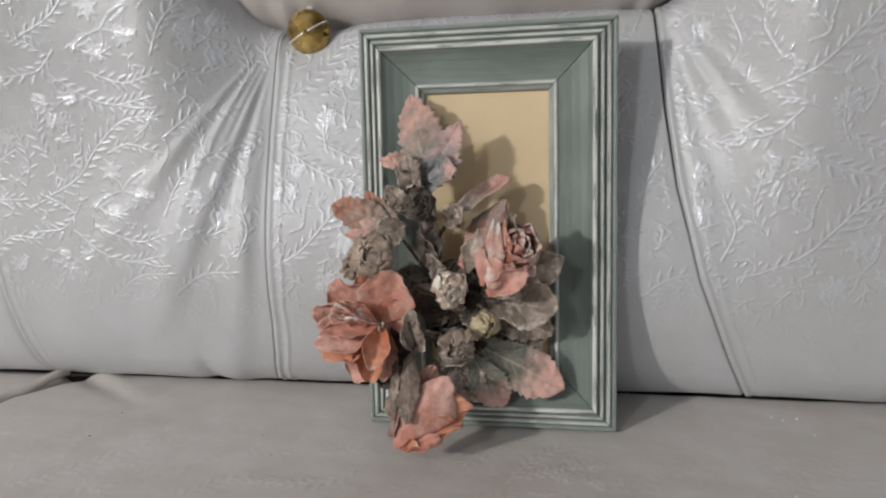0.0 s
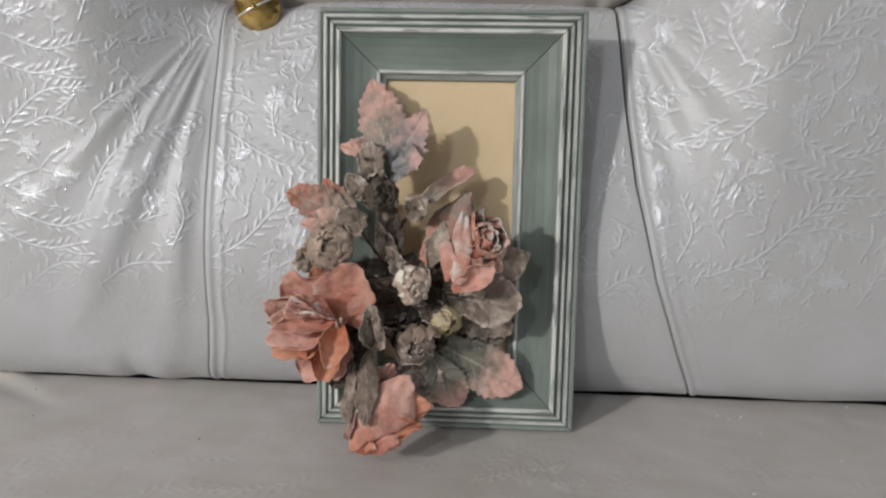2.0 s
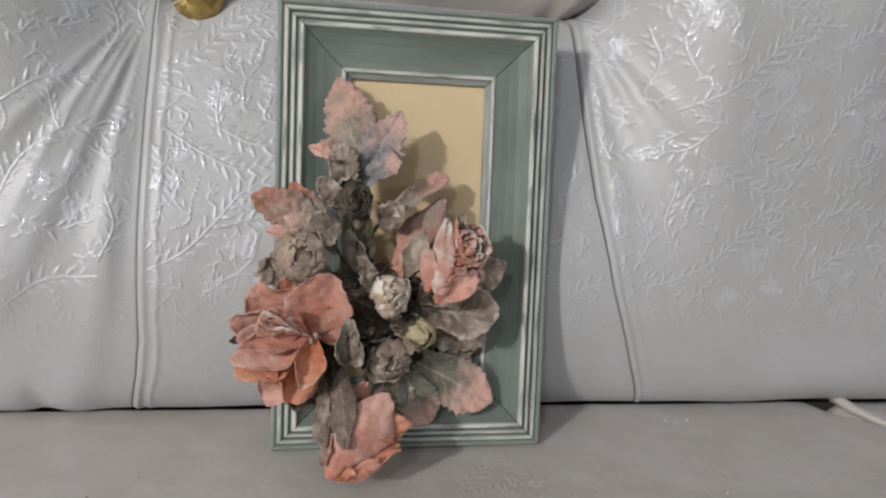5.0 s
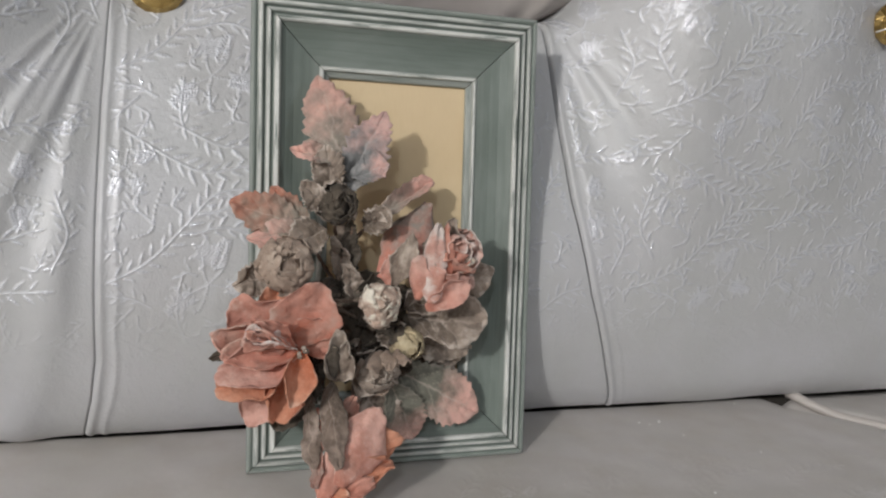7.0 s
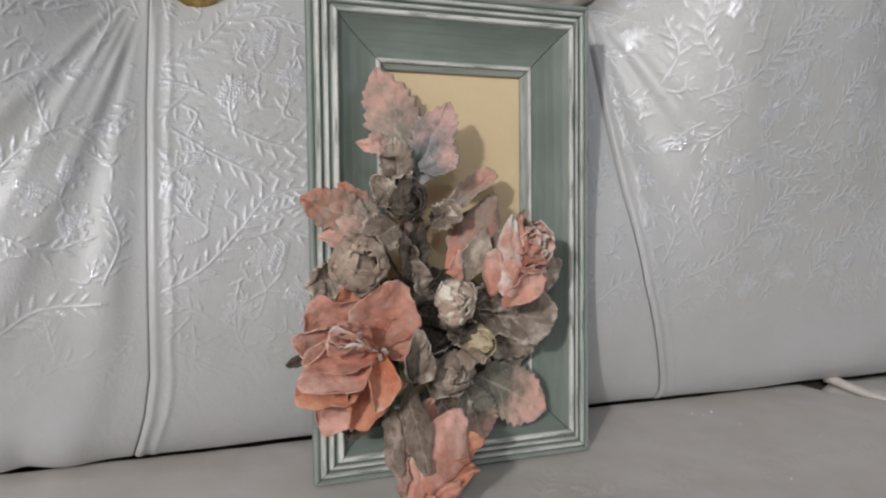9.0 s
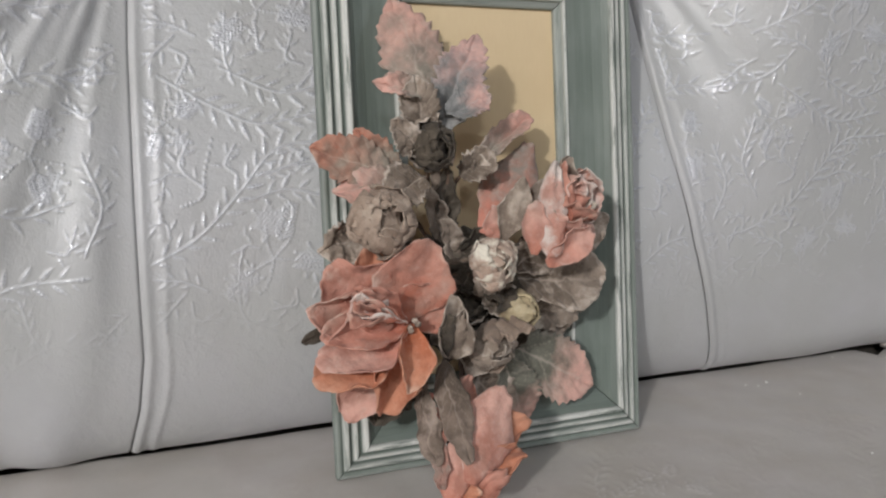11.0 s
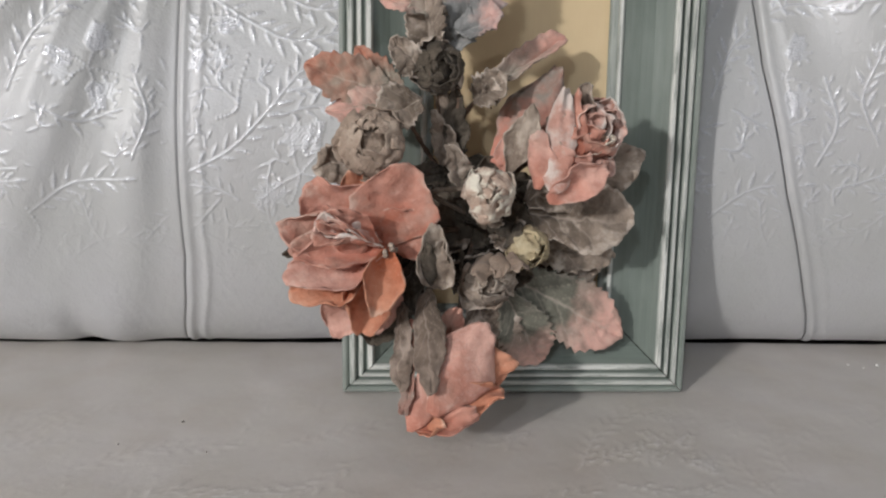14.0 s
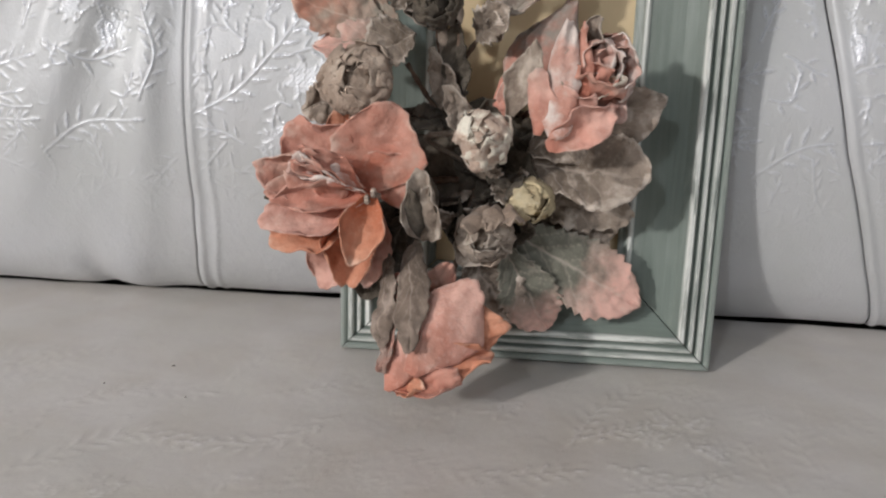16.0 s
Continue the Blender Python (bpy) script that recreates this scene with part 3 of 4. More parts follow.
def seat_cushion(left, right, cells, rows, label):
    y = np.linspace(0.135, -0.50, rows)
    u = np.linspace(0, 1, cells)
    xl, xr = np.interp(y, *left), np.interp(y, *right)
    X = xl[:, None] * (1 - u) + xr[:, None] * u
    Y = np.repeat(y[:, None], cells, 1)
    edge = np.minimum(X - xl[:, None], xr[:, None] - X)
    Z = np.full_like(X, 0.4465)
    Z += 0.0012 * wobble(X, Y, 0.2, 21) + 0.0005 * wobble(X, Y, 0.05, 22)
    Z -= 0.045 * smoothstep(0.081, 0.098, Y) + 0.07 * smoothstep(-0.42, -0.50, Y) ** 2
    Z -= 0.010 * np.exp(-(edge / 0.012) ** 2)
    # slack creases that run from the rear corner
    t = (X + 0.40) * 0.55 + (Y - 0.07)
    Z += 0.0035 * np.exp(-(t / 0.010) ** 2) * smoothstep(-0.36, -0.44, X) - 0.0025 * np.exp(-((t + 0.022) / 0.012) ** 2) * smoothstep(-0.30, -0.42, X)
    h = seat_weave.read(X, Y) * smoothstep(0.03, -0.08, Y) * smoothstep(0.004, 0.02, edge)
    h *= np.clip(0.55 + 0.9 * wobble(X, Y, 0.22, 5), 0.12, 1.0)
    Z += 0.00060 * h
    return grid_object("seat_cushion", X, Y, Z, SEAT_CLOTH, sofa, label, {"thread": h * 0.65}, flip=True)


seat_cushion(SEAT_EDGE_L, SEAT_EDGE_R, 520, 320, "worn white brocade seat cushion with faint relief")
seat_cushion(([-0.52, 0.14], [-0.82, -0.82]), SEAT_EDGE_L, 90, 80, "")
seat_cushion(SEAT_EDGE_R, ([-0.52, 0.14], [0.82, 0.82]), 90, 80, "")
for table, shift in ((SEAT_EDGE_L, -0.004), (SEAT_EDGE_R, 0.004)):
    pts = [(float(np.interp(y, *table)) + shift, y, 0.4425 + 0.010 * float(smoothstep(0.03, 0.07, np.array(y)))) for y in np.linspace(0.075, -0.49, 60)]
    v, f = tube(pts, 0.0050, 10)
    mesh_object("piping", v, f, SATIN, sofa, "thick greyish piping at the cushion edge")

part("seat_base", box_bm((1.64, 0.58, 0.36), (0, -0.19, 0.20), 0.02), SATIN, sofa)
part("back_frame", box_bm((1.64, 0.16, 0.86), (0, 0.27, 0.51), 0.03), SATIN, sofa)
part("top_rail", box_bm((1.66, 0.33, 0.10), (0, 0.205, 0.965), 0.04, 5), SATIN, sofa, "plain satin top of the sofa back", True)
# unseen strip added behind the crease so that it stays dark
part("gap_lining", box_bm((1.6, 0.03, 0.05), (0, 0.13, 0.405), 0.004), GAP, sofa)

# ---- framed flower picture: it leans back against the sofa ----
LEAN_BACK = 6.8
picture = tagged(new("flower_picture"), "distressed green picture frame with stiffened fabric flowers, leaning on the sofa", "picture frame")
STAND = pose(0.0005, -0.001, 0.4485, -LEAN_BACK)
picture.matrix_world = STAND
TO_LOCAL = STAND.inverted()
WIDE, TALL, BAND = 0.212, 0.3375, 0.0548

# moulding profile: distance in from the outer edge, forward of the back, white wash
PROFILE = [(0.0030, 0.0, 0.0), (0.0, 0.0070, 0.05), (0.0, 0.0122, 0.1), (0.0008, 0.0132, 0.25), (0.0022, 0.0135, 0.15), (0.0036, 0.0130, 0.05), (0.0042, 0.0122, 0.0),
           (0.0048, 0.0132, 0.5), (0.0058, 0.0148, 0.9), (0.0074, 0.0152, 0.75), (0.0084, 0.0142, 0.3), (0.0090, 0.0122, 0.0), (0.0098, 0.0122, 0.0),
           (0.0104, 0.0142, 0.6), (0.0114, 0.0162, 1.0), (0.0128, 0.0165, 0.7), (0.0137, 0.0154, 0.1), (0.0142, 0.0144, 0.0), (0.0152, 0.0144, 0.0),
           (0.0158, 0.0170, 0.8), (0.0168, 0.0190, 1.3), (0.0186, 0.0192, 1.3), (0.0195, 0.0182, 0.8), (0.0203, 0.0166, 0.05),
           (0.0235, 0.0142, 0.0), (0.0293, 0.0118, 0.0), (0.0362, 0.0104, 0.0), (0.0431, 0.0099, 0.05), (0.0468, 0.0100, 0.1),
           (0.0475, 0.0112, 0.7), (0.0487, 0.0122, 1.0), (0.0501, 0.0118, 0.7), (0.0508, 0.0098, 0.2), (0.0536, 0.0086, 0.35), (0.0547, 0.0076, 0.3), (0.0547, 0.0, 0.0)]
PLANE = 0.0125  # how far the outer bead stands before the plane of rest


def rail(length, m4):
    n = 24
    verts, faces, wash = [], [], []
    for i in range(n + 1):
        f = i / n
        for w, d, c in PROFILE:
            half = length / 2 - w - 0.0004
            verts.append((-half + 2 * half * f, -(d - PLANE), -w))
            wash.append(c)
    k = len(PROFILE)
    for i in range(n):
        for j in range(k - 1):
            faces.append((i * k + j, i * k + j + 1, (i + 1) * k + j + 1, (i + 1) * k + j))
        faces.append((i * k + k - 1, i * k, (i + 1) * k, (i + 1) * k + k - 1))
    faces += [tuple(range(k - 1, -1, -1)), tuple(n * k + j for j in range(k))]
    ob = mesh_object("rail", verts, faces, PAINT, picture, "green chalk-painted moulding with white worn edges", smooth=False, attrs={"wash": wash})
    ob.matrix_local = m4
    return ob


rail(WIDE, pose(0, 0, TALL))
rail(WIDE, pose(0, 0, 0, 0, 180, 0))
rail(TALL, pose(-WIDE / 2, 0, TALL / 2, 0, -90, 0))
rail(TALL, pose(WIDE / 2, 0, TALL / 2, 0, 90, 0))
part("backing_board", box_bm((WIDE - 2 * BAND + 0.012, 0.003, TALL - 2 * BAND + 0.012), (0, PLANE - 0.0035, TALL / 2), 0.0004, 1), CARD, picture, "cream card behind the flowers")
bm = box_bm((WIDE - 0.01, 0.002, TALL - 0.01), (0, PLANE - 0.0005, TALL / 2))
part("back_plate", bm, GAP, picture)


# ---- stiffened fabric petals, leaves, buds ----
def sheet(name, P, material, parent, label="", thick=0.0006, along=None, vein=None):
    """A closed thin sheet from a grid of points (rows, columns, 3) in world metres."""
    P = np.asarray(P, float)
    r, c, _ = P.shape
    du, dv = np.gradient(P, axis=1), np.gradient(P, axis=0)
    nrm = np.cross(du, dv)
    nrm /= np.linalg.norm(nrm, axis=2, keepdims=True) + 1e-12
    both = np.concatenate([(P + nrm * thick / 2).reshape(-1, 3), (P - nrm * thick / 2).reshape(-1, 3)])
    n = r * c
    faces = []
    for i in range(r - 1):
        for j in range(c - 1):
            a, b, e, d = i * c + j, i * c + j + 1, (i + 1) * c + j + 1, (i + 1) * c + j
            faces += [(a, b, e, d), (n + d, n + e, n + b, n + a)]
    rim = [j for j in range(c)] + [i * c + c - 1 for i in range(1, r)] + [(r - 1) * c + j for j in range(c - 2, -1, -1)] + [i * c for i in range(r - 2, 0, -1)]
    for a, b in zip(rim, rim[1:] + rim[:1]):
        faces.append((b, a, n + a, n + b))
    vv = np.repeat(np.linspace(0, 1, r)[:, None], c, 1) if along is None else along
    uu = np.abs(np.repeat(np.linspace(-1, 1, c)[None, :], r, 0))
    edge = np.maximum(uu, vv)
    m = np.array(TO_LOCAL)
    local = both @ m[:3, :3].T + m[:3, 3]
    return mesh_object(name, local, faces, material, parent, label, True, {"along": np.tile(vv.ravel(), 2), "rim": np.tile(edge.ravel(), 2), "vein": np.tile((np.zeros((r, c)) if vein is None else vein).ravel(), 2)})


def unit(v):
    v = np.asarray(v, float)
    return v / (np.linalg.norm(v) + 1e-12)


def crumple(P, amp, size, seed):
    """Pushes the points about with smooth noise."""
    out = P.copy()
    off = Vector((seed * 1.7, seed * 0.9, seed * 2.3))
    r, c, _ = P.shape
    for i in range(r):
        for j in range(c):
            q = Vector(P[i, j])
            out[i, j] += amp * np.array(noise.noise_vector(q / size + off)) + 0.60 * amp * np.array(noise.noise_vector(q / (0.36 * size) + off * 2))
    return out


def petal(base, tip, width, material, parent, face=(0, -1, 0), cup=0.25, curl=0.0, ruffle=0.0015, seed=0, shape=0.62, name="petal", label="", rough=0.0023, roll=0.0):
    """A rounded petal. face: the way it looks; cup raises its sides, curl bends its end towards that way, roll turns its rim over."""
    base, tip = np.asarray(base, float), np.asarray(tip, float)
    a = tip - base
    length = np.linalg.norm(a)
    a = unit(a)
    b = unit(np.cross(a, unit(face)))
    n = np.cross(b, a)
    rng = random.Random(seed)
    ph, ph2 = rng.uniform(0, 6), rng.uniform(0, 6)
    R, C = 25, 25
    P = np.zeros((R, C, 3))
    for i in range(R):
        v = i / (R - 1)
        for j in range(C):
            u = 2 * j / (C - 1) - 1
            w = 0.5 * width * (0.16 + 0.84 * math.sin(min(1.0, v / shape) * math.pi / 2) ** 1.1)
            w *= 1 - 0.30 * max(0, (v - shape) / (1 - shape)) ** 2
            vv = v * (1 - 0.32 * u * u * v) + 0.018 * math.sin(5 * u + ph) * v * v + 0.035 * noise.noise(Vector((u * 3.5, seed * 1.3, 0))) * v ** 3 + 0.022 * noise.noise(Vector((u * 13, seed * 0.7, 4))) * v ** 4
            w *= 1 + 0.10 * noise.noise(Vector((v * 6, seed * 2.1, u * 0.5))) * abs(u) ** 2
            up = cup * w * u * u + curl * length * v * v + ruffle * math.sin(4.2 * u + ph2) * v * v + 0.6 * ruffle * math.sin(9 * u + ph) * v ** 3
            up -= roll * width * max(0, v - 0.78) ** 1.5
            P[i, j] = base + a * length * vv + b * u * w * (1 - 0.25 * abs(cup) * u * u) + n * up
    P = crumple(P, rough, 0.016, seed)
    return sheet(name, P, material, parent, label)


def leaf(base, tip, width, material, parent, face=(0, -1, 0), foldup=0.25, curl=0.0, teeth=9, tooth=0.20, seed=0, wide_at=0.45, twist=0.0, label="", rough=0.0025, name="leaf", blunt=0.0, ribs=0.3):
    """A toothed leaf with a raised midrib, side veins and curled sides."""
    base, tip = np.asarray(base, float), np.asarray(tip, float)
    a = tip - base
    length = np.linalg.norm(a)
    a = unit(a)
    b0 = unit(np.cross(a, unit(face)))
    n0 = np.cross(b0, a)
    rng = random.Random(seed)
    ph = rng.uniform(0, 6)
    R, C = 61, 21
    P = np.zeros((R, C, 3))
    veins = np.zeros((R, C))
    for i in range(R):
        v = i / (R - 1)
        s = v / wide_at * 0.5 if v < wide_at else 0.5 + (v - wide_at) / (1 - wide_at) * 0.5
        w = 0.5 * width * (math.sin(math.pi * min(1, s)) ** 0.75 * (1 - blunt) + blunt * (1 - abs(2 * v - 1) ** 5)) + 0.0006
        tw = twist * (v - 0.3)
        b = b0 * math.cos(tw) + n0 * math.sin(tw)
        n = n0 * math.cos(tw) - b0 * math.sin(tw)
        for j in range(C):
            u = 2 * j / (C - 1) - 1
            saw = (v * teeth + 0.15 * math.sin(ph)) % 1.0
            we = w * (1 + (tooth * (saw - 0.5) + 0.14 * noise.noise(Vector((v * 5, seed * 1.7, u)))) * abs(u) ** 3)
            up = foldup * abs(u) * w + curl * length * v * v - 0.10 * w * u * u * math.sin(ph + 3 * v)
            vein = abs(((v * 6 - abs(u) * 1.6) % 1.0) - 0.5) * 2
            up += 0.0007 * (1 - math.exp(-(abs(u) / 0.10) ** 2)) - 0.0016 * ribs * math.exp(-(vein / 0.24) ** 2) * (abs(u) > 0.05)
            veins[i, j] = max(math.exp(-(u / 0.07) ** 2), 0.7 * math.exp(-(vein / 0.22) ** 2)) * (1 - v ** 4)
            up += (0.0010 + 0.0012 * ribs) * math.sin(7 * v + ph + 2 * u) * abs(u)
            P[i, j] = base + a * length * (v + 0.05 * abs(u) * v * (1 - v)) + b * u * we + n * up
    P = crumple(P, rough, 0.012, seed + 50)
    return sheet(name, P, material, parent, label, 0.0007, vein=veins)


def frame_of(axis):
    a = unit(axis)
    h = np.array((0.0, 0.0, 1.0)) if abs(a[2]) < 0.9 else np.array((1.0, 0.0, 0.0))
    s = unit(np.cross(a, h))
    return a, s, np.cross(s, a)


def core(name, centre, axis, radius, length, material, parent, seed=0, label="", lumps=0.18):
    """A lumpy closed ovoid: the heart of a bud or rose."""
    a, s, t = frame_of(axis)
    R, C = 14, 20
    verts, faces, along = [], [], []
    for i in range(R):
        v = i / (R - 1)
        r = radius * math.sin(math.pi * (0.03 + 0.94 * v)) ** 0.8
        for j in range(C):
            th = 2 * math.pi * j / C
            d = np.array((math.cos(th), math.sin(th)))
            k = 1 + lumps * noise.noise(Vector((d[0] * 2 + seed, d[1] * 2, v * 4))) + 0.5 * lumps * math.sin(5 * th + 3 * v + seed)
            p = np.asarray(centre) + a * length * (v - 0.5) + (s * d[0] + t * d[1]) * r * k
            verts.append(tuple(TO_LOCAL @ Vector(p)))
            along.append(v)
    for i in range(R - 1):
        for j in range(C):
            q = (j + 1) % C
            faces.append((i * C + j, i * C + q, (i + 1) * C + q, (i + 1) * C + j))
    faces += [tuple(range(C - 1, -1, -1)), tuple((R - 1) * C + j for j in range(C))]
    return mesh_object(name, verts, faces, material, parent, label, True, {"along": along, "rim": along})


def wrap(centre, axis, radius, length, th0, span, material, parent, flare=0.0, low=0.0, high=1.0, seed=0, tuck=0.35, name="petal", rough=0.0026):
    """A petal that hugs a bud: part of an ovoid shell, its end flaring out or tucked in."""
    a, s, t = frame_of(axis)
    rng = random.Random(seed)
    ph = rng.uniform(0, 6)
    R, C = 19, 23
    P = np.zeros((R, C, 3))
    for i in range(R):
        for j in range(C):
            u = 2 * j / (C - 1) - 1
            v = low + (high - low) * (i / (R - 1)) * (1 - 0.20 * u * u + 0.05 * math.sin(4 * u + ph) + 0.14 * noise.noise(Vector((u * 3, seed * 1.1, 2.0))))
            w = 0.30 + 0.70 * math.sin(min(1, (i / (R - 1)) / 0.5) * math.pi / 2)
            th = th0 + 0.5 * span * u * w
            r = radius * (math.sin(math.pi * (0.06 + 0.60 * v)) ** 0.8 - tuck * max(0, v - 0.55) + flare * max(0, v - 0.35) ** 2)
            r *= 1 + 0.05 * u
            P[i, j] = np.asarray(centre) + a * length * (v - 0.45) + (s * math.cos(th) + t * math.sin(th)) * r
    P = crumple(P, rough, 0.012, seed)
    return sheet(name, P, material, parent)


def stem(points, r0, r1, parent=None, material=None):
    pts = smooth_curve(points, 22)
    pts = [TO_LOCAL @ Vector(p) for p in pts]
    v, f = tube(pts, [r0 + (r1 - r0) * i / 21 + 0.0003 * math.sin(i * 1.9) for i in range(22)], 8)
    return mesh_object("stem", v, f, material or STEM, parent or picture, "dark brown stalk", True, {"along": np.zeros(len(v)), "rim": np.zeros(len(v))})


def rose_left():
    """The open salmon rose that hangs over the frame's edge."""
    heart = core("rose", (-0.096, -0.050, 0.560), (-0.25, -1, 0.05), 0.011, 0.016, SALMON, picture, 1, "wide open salmon-orange fabric rose, drooping")
    p = lambda *a, **k: petal(*a[:3], a[3] if len(a) > 3 else SALMON, heart, **k)
    p((-0.079, -0.043, 0.5545), (-0.0645, -0.048, 0.5995), 0.050, SALMON, cup=0.10, curl=0.03, seed=11, face=(0.05, -1, -0.05), shape=0.55, rough=0.0018)
    p((-0.078, -0.040, 0.5530), (-0.0525, -0.043, 0.5710), 0.036, SALMON, cup=0.15, seed=23, face=(0.15, -1, 0.0), shape=0.55, rough=0.0018)
    p((-0.088, -0.034, 0.560), (-0.0925, -0.034, 0.5945), 0.030, ORANGE, cup=0.3, seed=12, face=(-0.1, -1, 0.1))
    p((-0.085, -0.038, 0.556), (-0.1170, -0.042, 0.5875), 0.046, SALMON, cup=0.25, curl=0.05, seed=13, face=(-0.25, -1, 0.0))
    p((-0.081, -0.044, 0.556), (-0.1300, -0.054, 0.5690), 0.034, SALMON, cup=0.40, curl=0.08, seed=14, face=(-0.3, -1, 0.15))
    p((-0.077, -0.049, 0.556), (-0.1235, -0.061, 0.5560), 0.030, SALMON, cup=0.60, seed=15, face=(-0.1, -1, 0.55), roll=0.2, rough=0.0016)
    p((-0.076, -0.050, 0.554), (-0.1270, -0.064, 0.5430), 0.036, PINK, cup=0.60, seed=16, face=(-0.05, -1, 0.50), roll=0.2, rough=0.0016)
    p((-0.080, -0.044, 0.552), (-0.1270, -0.050, 0.5285), 0.040, ORANGE, cup=0.55, curl=0.08, seed=27, face=(-0.15, -1, 0.30), roll=0.3)
    p((-0.082, -0.036, 0.548), (-0.1060, -0.036, 0.4990), 0.040, PINK, cup=0.15, seed=18, face=(-0.1, -1, 0.2))
    p((-0.0800, -0.042, 0.550), (-0.0900, -0.049, 0.5060), 0.034, ORANGE, cup=0.95, seed=20, face=(0.05, -1, 0.30), rough=0.0016)
    p((-0.0770, -0.034, 0.545), (-0.0830, -0.034, 0.4990), 0.026, PINK, cup=0.3, seed=21, face=(0.1, -1, 0.15))
    p((-0.0745, -0.050, 0.5550), (-0.0805, -0.069, 0.5250), 0.027, ORANGE, cup=0.55, curl=0.03, seed=19, face=(0.20, -1, 0.05), roll=0.3, rough=0.0012)
    p((-0.114, -0.042, 0.552), (-0.1315, -0.043, 0.5475), 0.008, DARKLEAF, cup=0.3, seed=22, name="sepal")
    # the crumpled stack at the heart
    for k in range(7):
        f = k / 6
        p((-0.079, -0.052, 0.5555 + 0.003 * f), (-0.1135 + 0.010 * f, -0.067 + 0.003 * f, 0.566 + 0.014 * f), 0.013, (SALMON, FROSTED, SALMON)[k % 3],
          cup=0.85, seed=30 + k, face=(-0.35, -0.5, 1.0 - 0.5 * f), ruffle=0.003, rough=0.0024)
    for k in range(5):
        core("stamen", (-0.0740 + 0.0028 * math.cos(k * 1.3), -0.0515 - 0.001 * k, 0.5550 + 0.0025 * math.sin(k * 1.7)), (0.3, -1, 0.2 * k), 0.0015, 0.0050, GREYBUD, heart, k)


def rose_right():
    """The half-open pink rose with rolled petals."""
    c, ax = (0.026, -0.022, 0.610), (0.25, -1, 0.42)
    heart = core("rose", c, ax, 0.008, 0.024, PINK, picture, 3, "half-open pink fabric rose with frosted petal edges")
    for k in range(6):
        wrap((0.0315, -0.026, 0.6135), ax, 0.0060 + 0.0019 * k, 0.028, 0.9 + 2.1 * k, 2.7, (PINK, FROSTED, SALMON)[k % 3], heart, 0.15, 0.1, 1.0, 60 + k, 0.30, rough=0.0042)
    for k, (th, mat) in enumerate(((0.3, GREYBUD), (2.2, SALMON), (5.2, PINK))):
        wrap(c, ax, 0.0190, 0.034, th, 2.2, mat, heart, 0.2, 0.0, 0.93, 70 + k, 0.2, rough=0.004)
    # the tall rolled petal and its neighbours
    petal((0.0090, -0.045, 0.5820), (0.0145, -0.038, 0.6375), 0.020, FROSTED, heart, face=(-0.35, -1, 0.0), cup=-0.45, seed=81, shape=0.20, roll=0.3, rough=0.0022)
    petal((0.0140, -0.036, 0.588), (0.0215, -0.036, 0.636), 0.020, SALMON, heart, face=(-0.9, -0.7, 0.0), cup=-0.4, seed=90, shape=0.4, rough=0.002)
    petal((0.0030, -0.038, 0.5835), (0.0015, -0.040, 0.6150), 0.020, PINK, heart, face=(-0.6, -1, 0.1), cup=-0.35, seed=82, rough=0.002)
    petal((0.0080, -0.043, 0.5810), (0.0400, -0.040, 0.5985), 0.024, PINK, heart, face=(0.2, -1, 0.1), cup=0.5, seed=83, roll=0.4, rough=0.003)
    petal((0.0200, -0.030, 0.592), (0.0465, -0.024, 0.612), 0.028, FROSTED, heart, face=(0.6, -1, 0.3), cup=0.6, seed=84, rough=0.003)
    petal((0.0220, -0.022, 0.610), (0.0280, -0.030, 0.638), 0.024, GREYBUD, heart, face=(0.1, -0.8, -0.6), cup=0.7, seed=85, rough=0.004)
    petal((0.0300, -0.030, 0.610), (0.0340, -0.036, 0.629), 0.013, FROSTED, heart, face=(-0.4, -1, 0.0), cup=0.9, seed=91, rough=0.004)
    petal((0.0280, -0.034, 0.602), (0.0390, -0.037, 0.613), 0.011, WHITEBUD, heart, face=(0.0, -0.7, 0.8), cup=0.9, seed=92, rough=0.004)
    # sepals behind its shoulder
    petal((-0.0165, -0.014, 0.594), (0.0185, 0.001, 0.6460), 0.038, PINKGREY, heart, face=(-0.5, -1, 0.2), cup=-0.30, seed=86, shape=0.62, name="sepal")
    petal((-0.0095, -0.024, 0.591), (0.0020, -0.027, 0.6270), 0.022, GREYBUD, heart, face=(-0.5, -1, 0.1), cup=0.45, seed=87, shape=0.6, name="sepal")
    petal((-0.0120, -0.018, 0.588), (-0.0110, -0.014, 0.612), 0.016, PINK, heart, face=(-0.7, -1, 0.1), cup=0.3, seed=88)


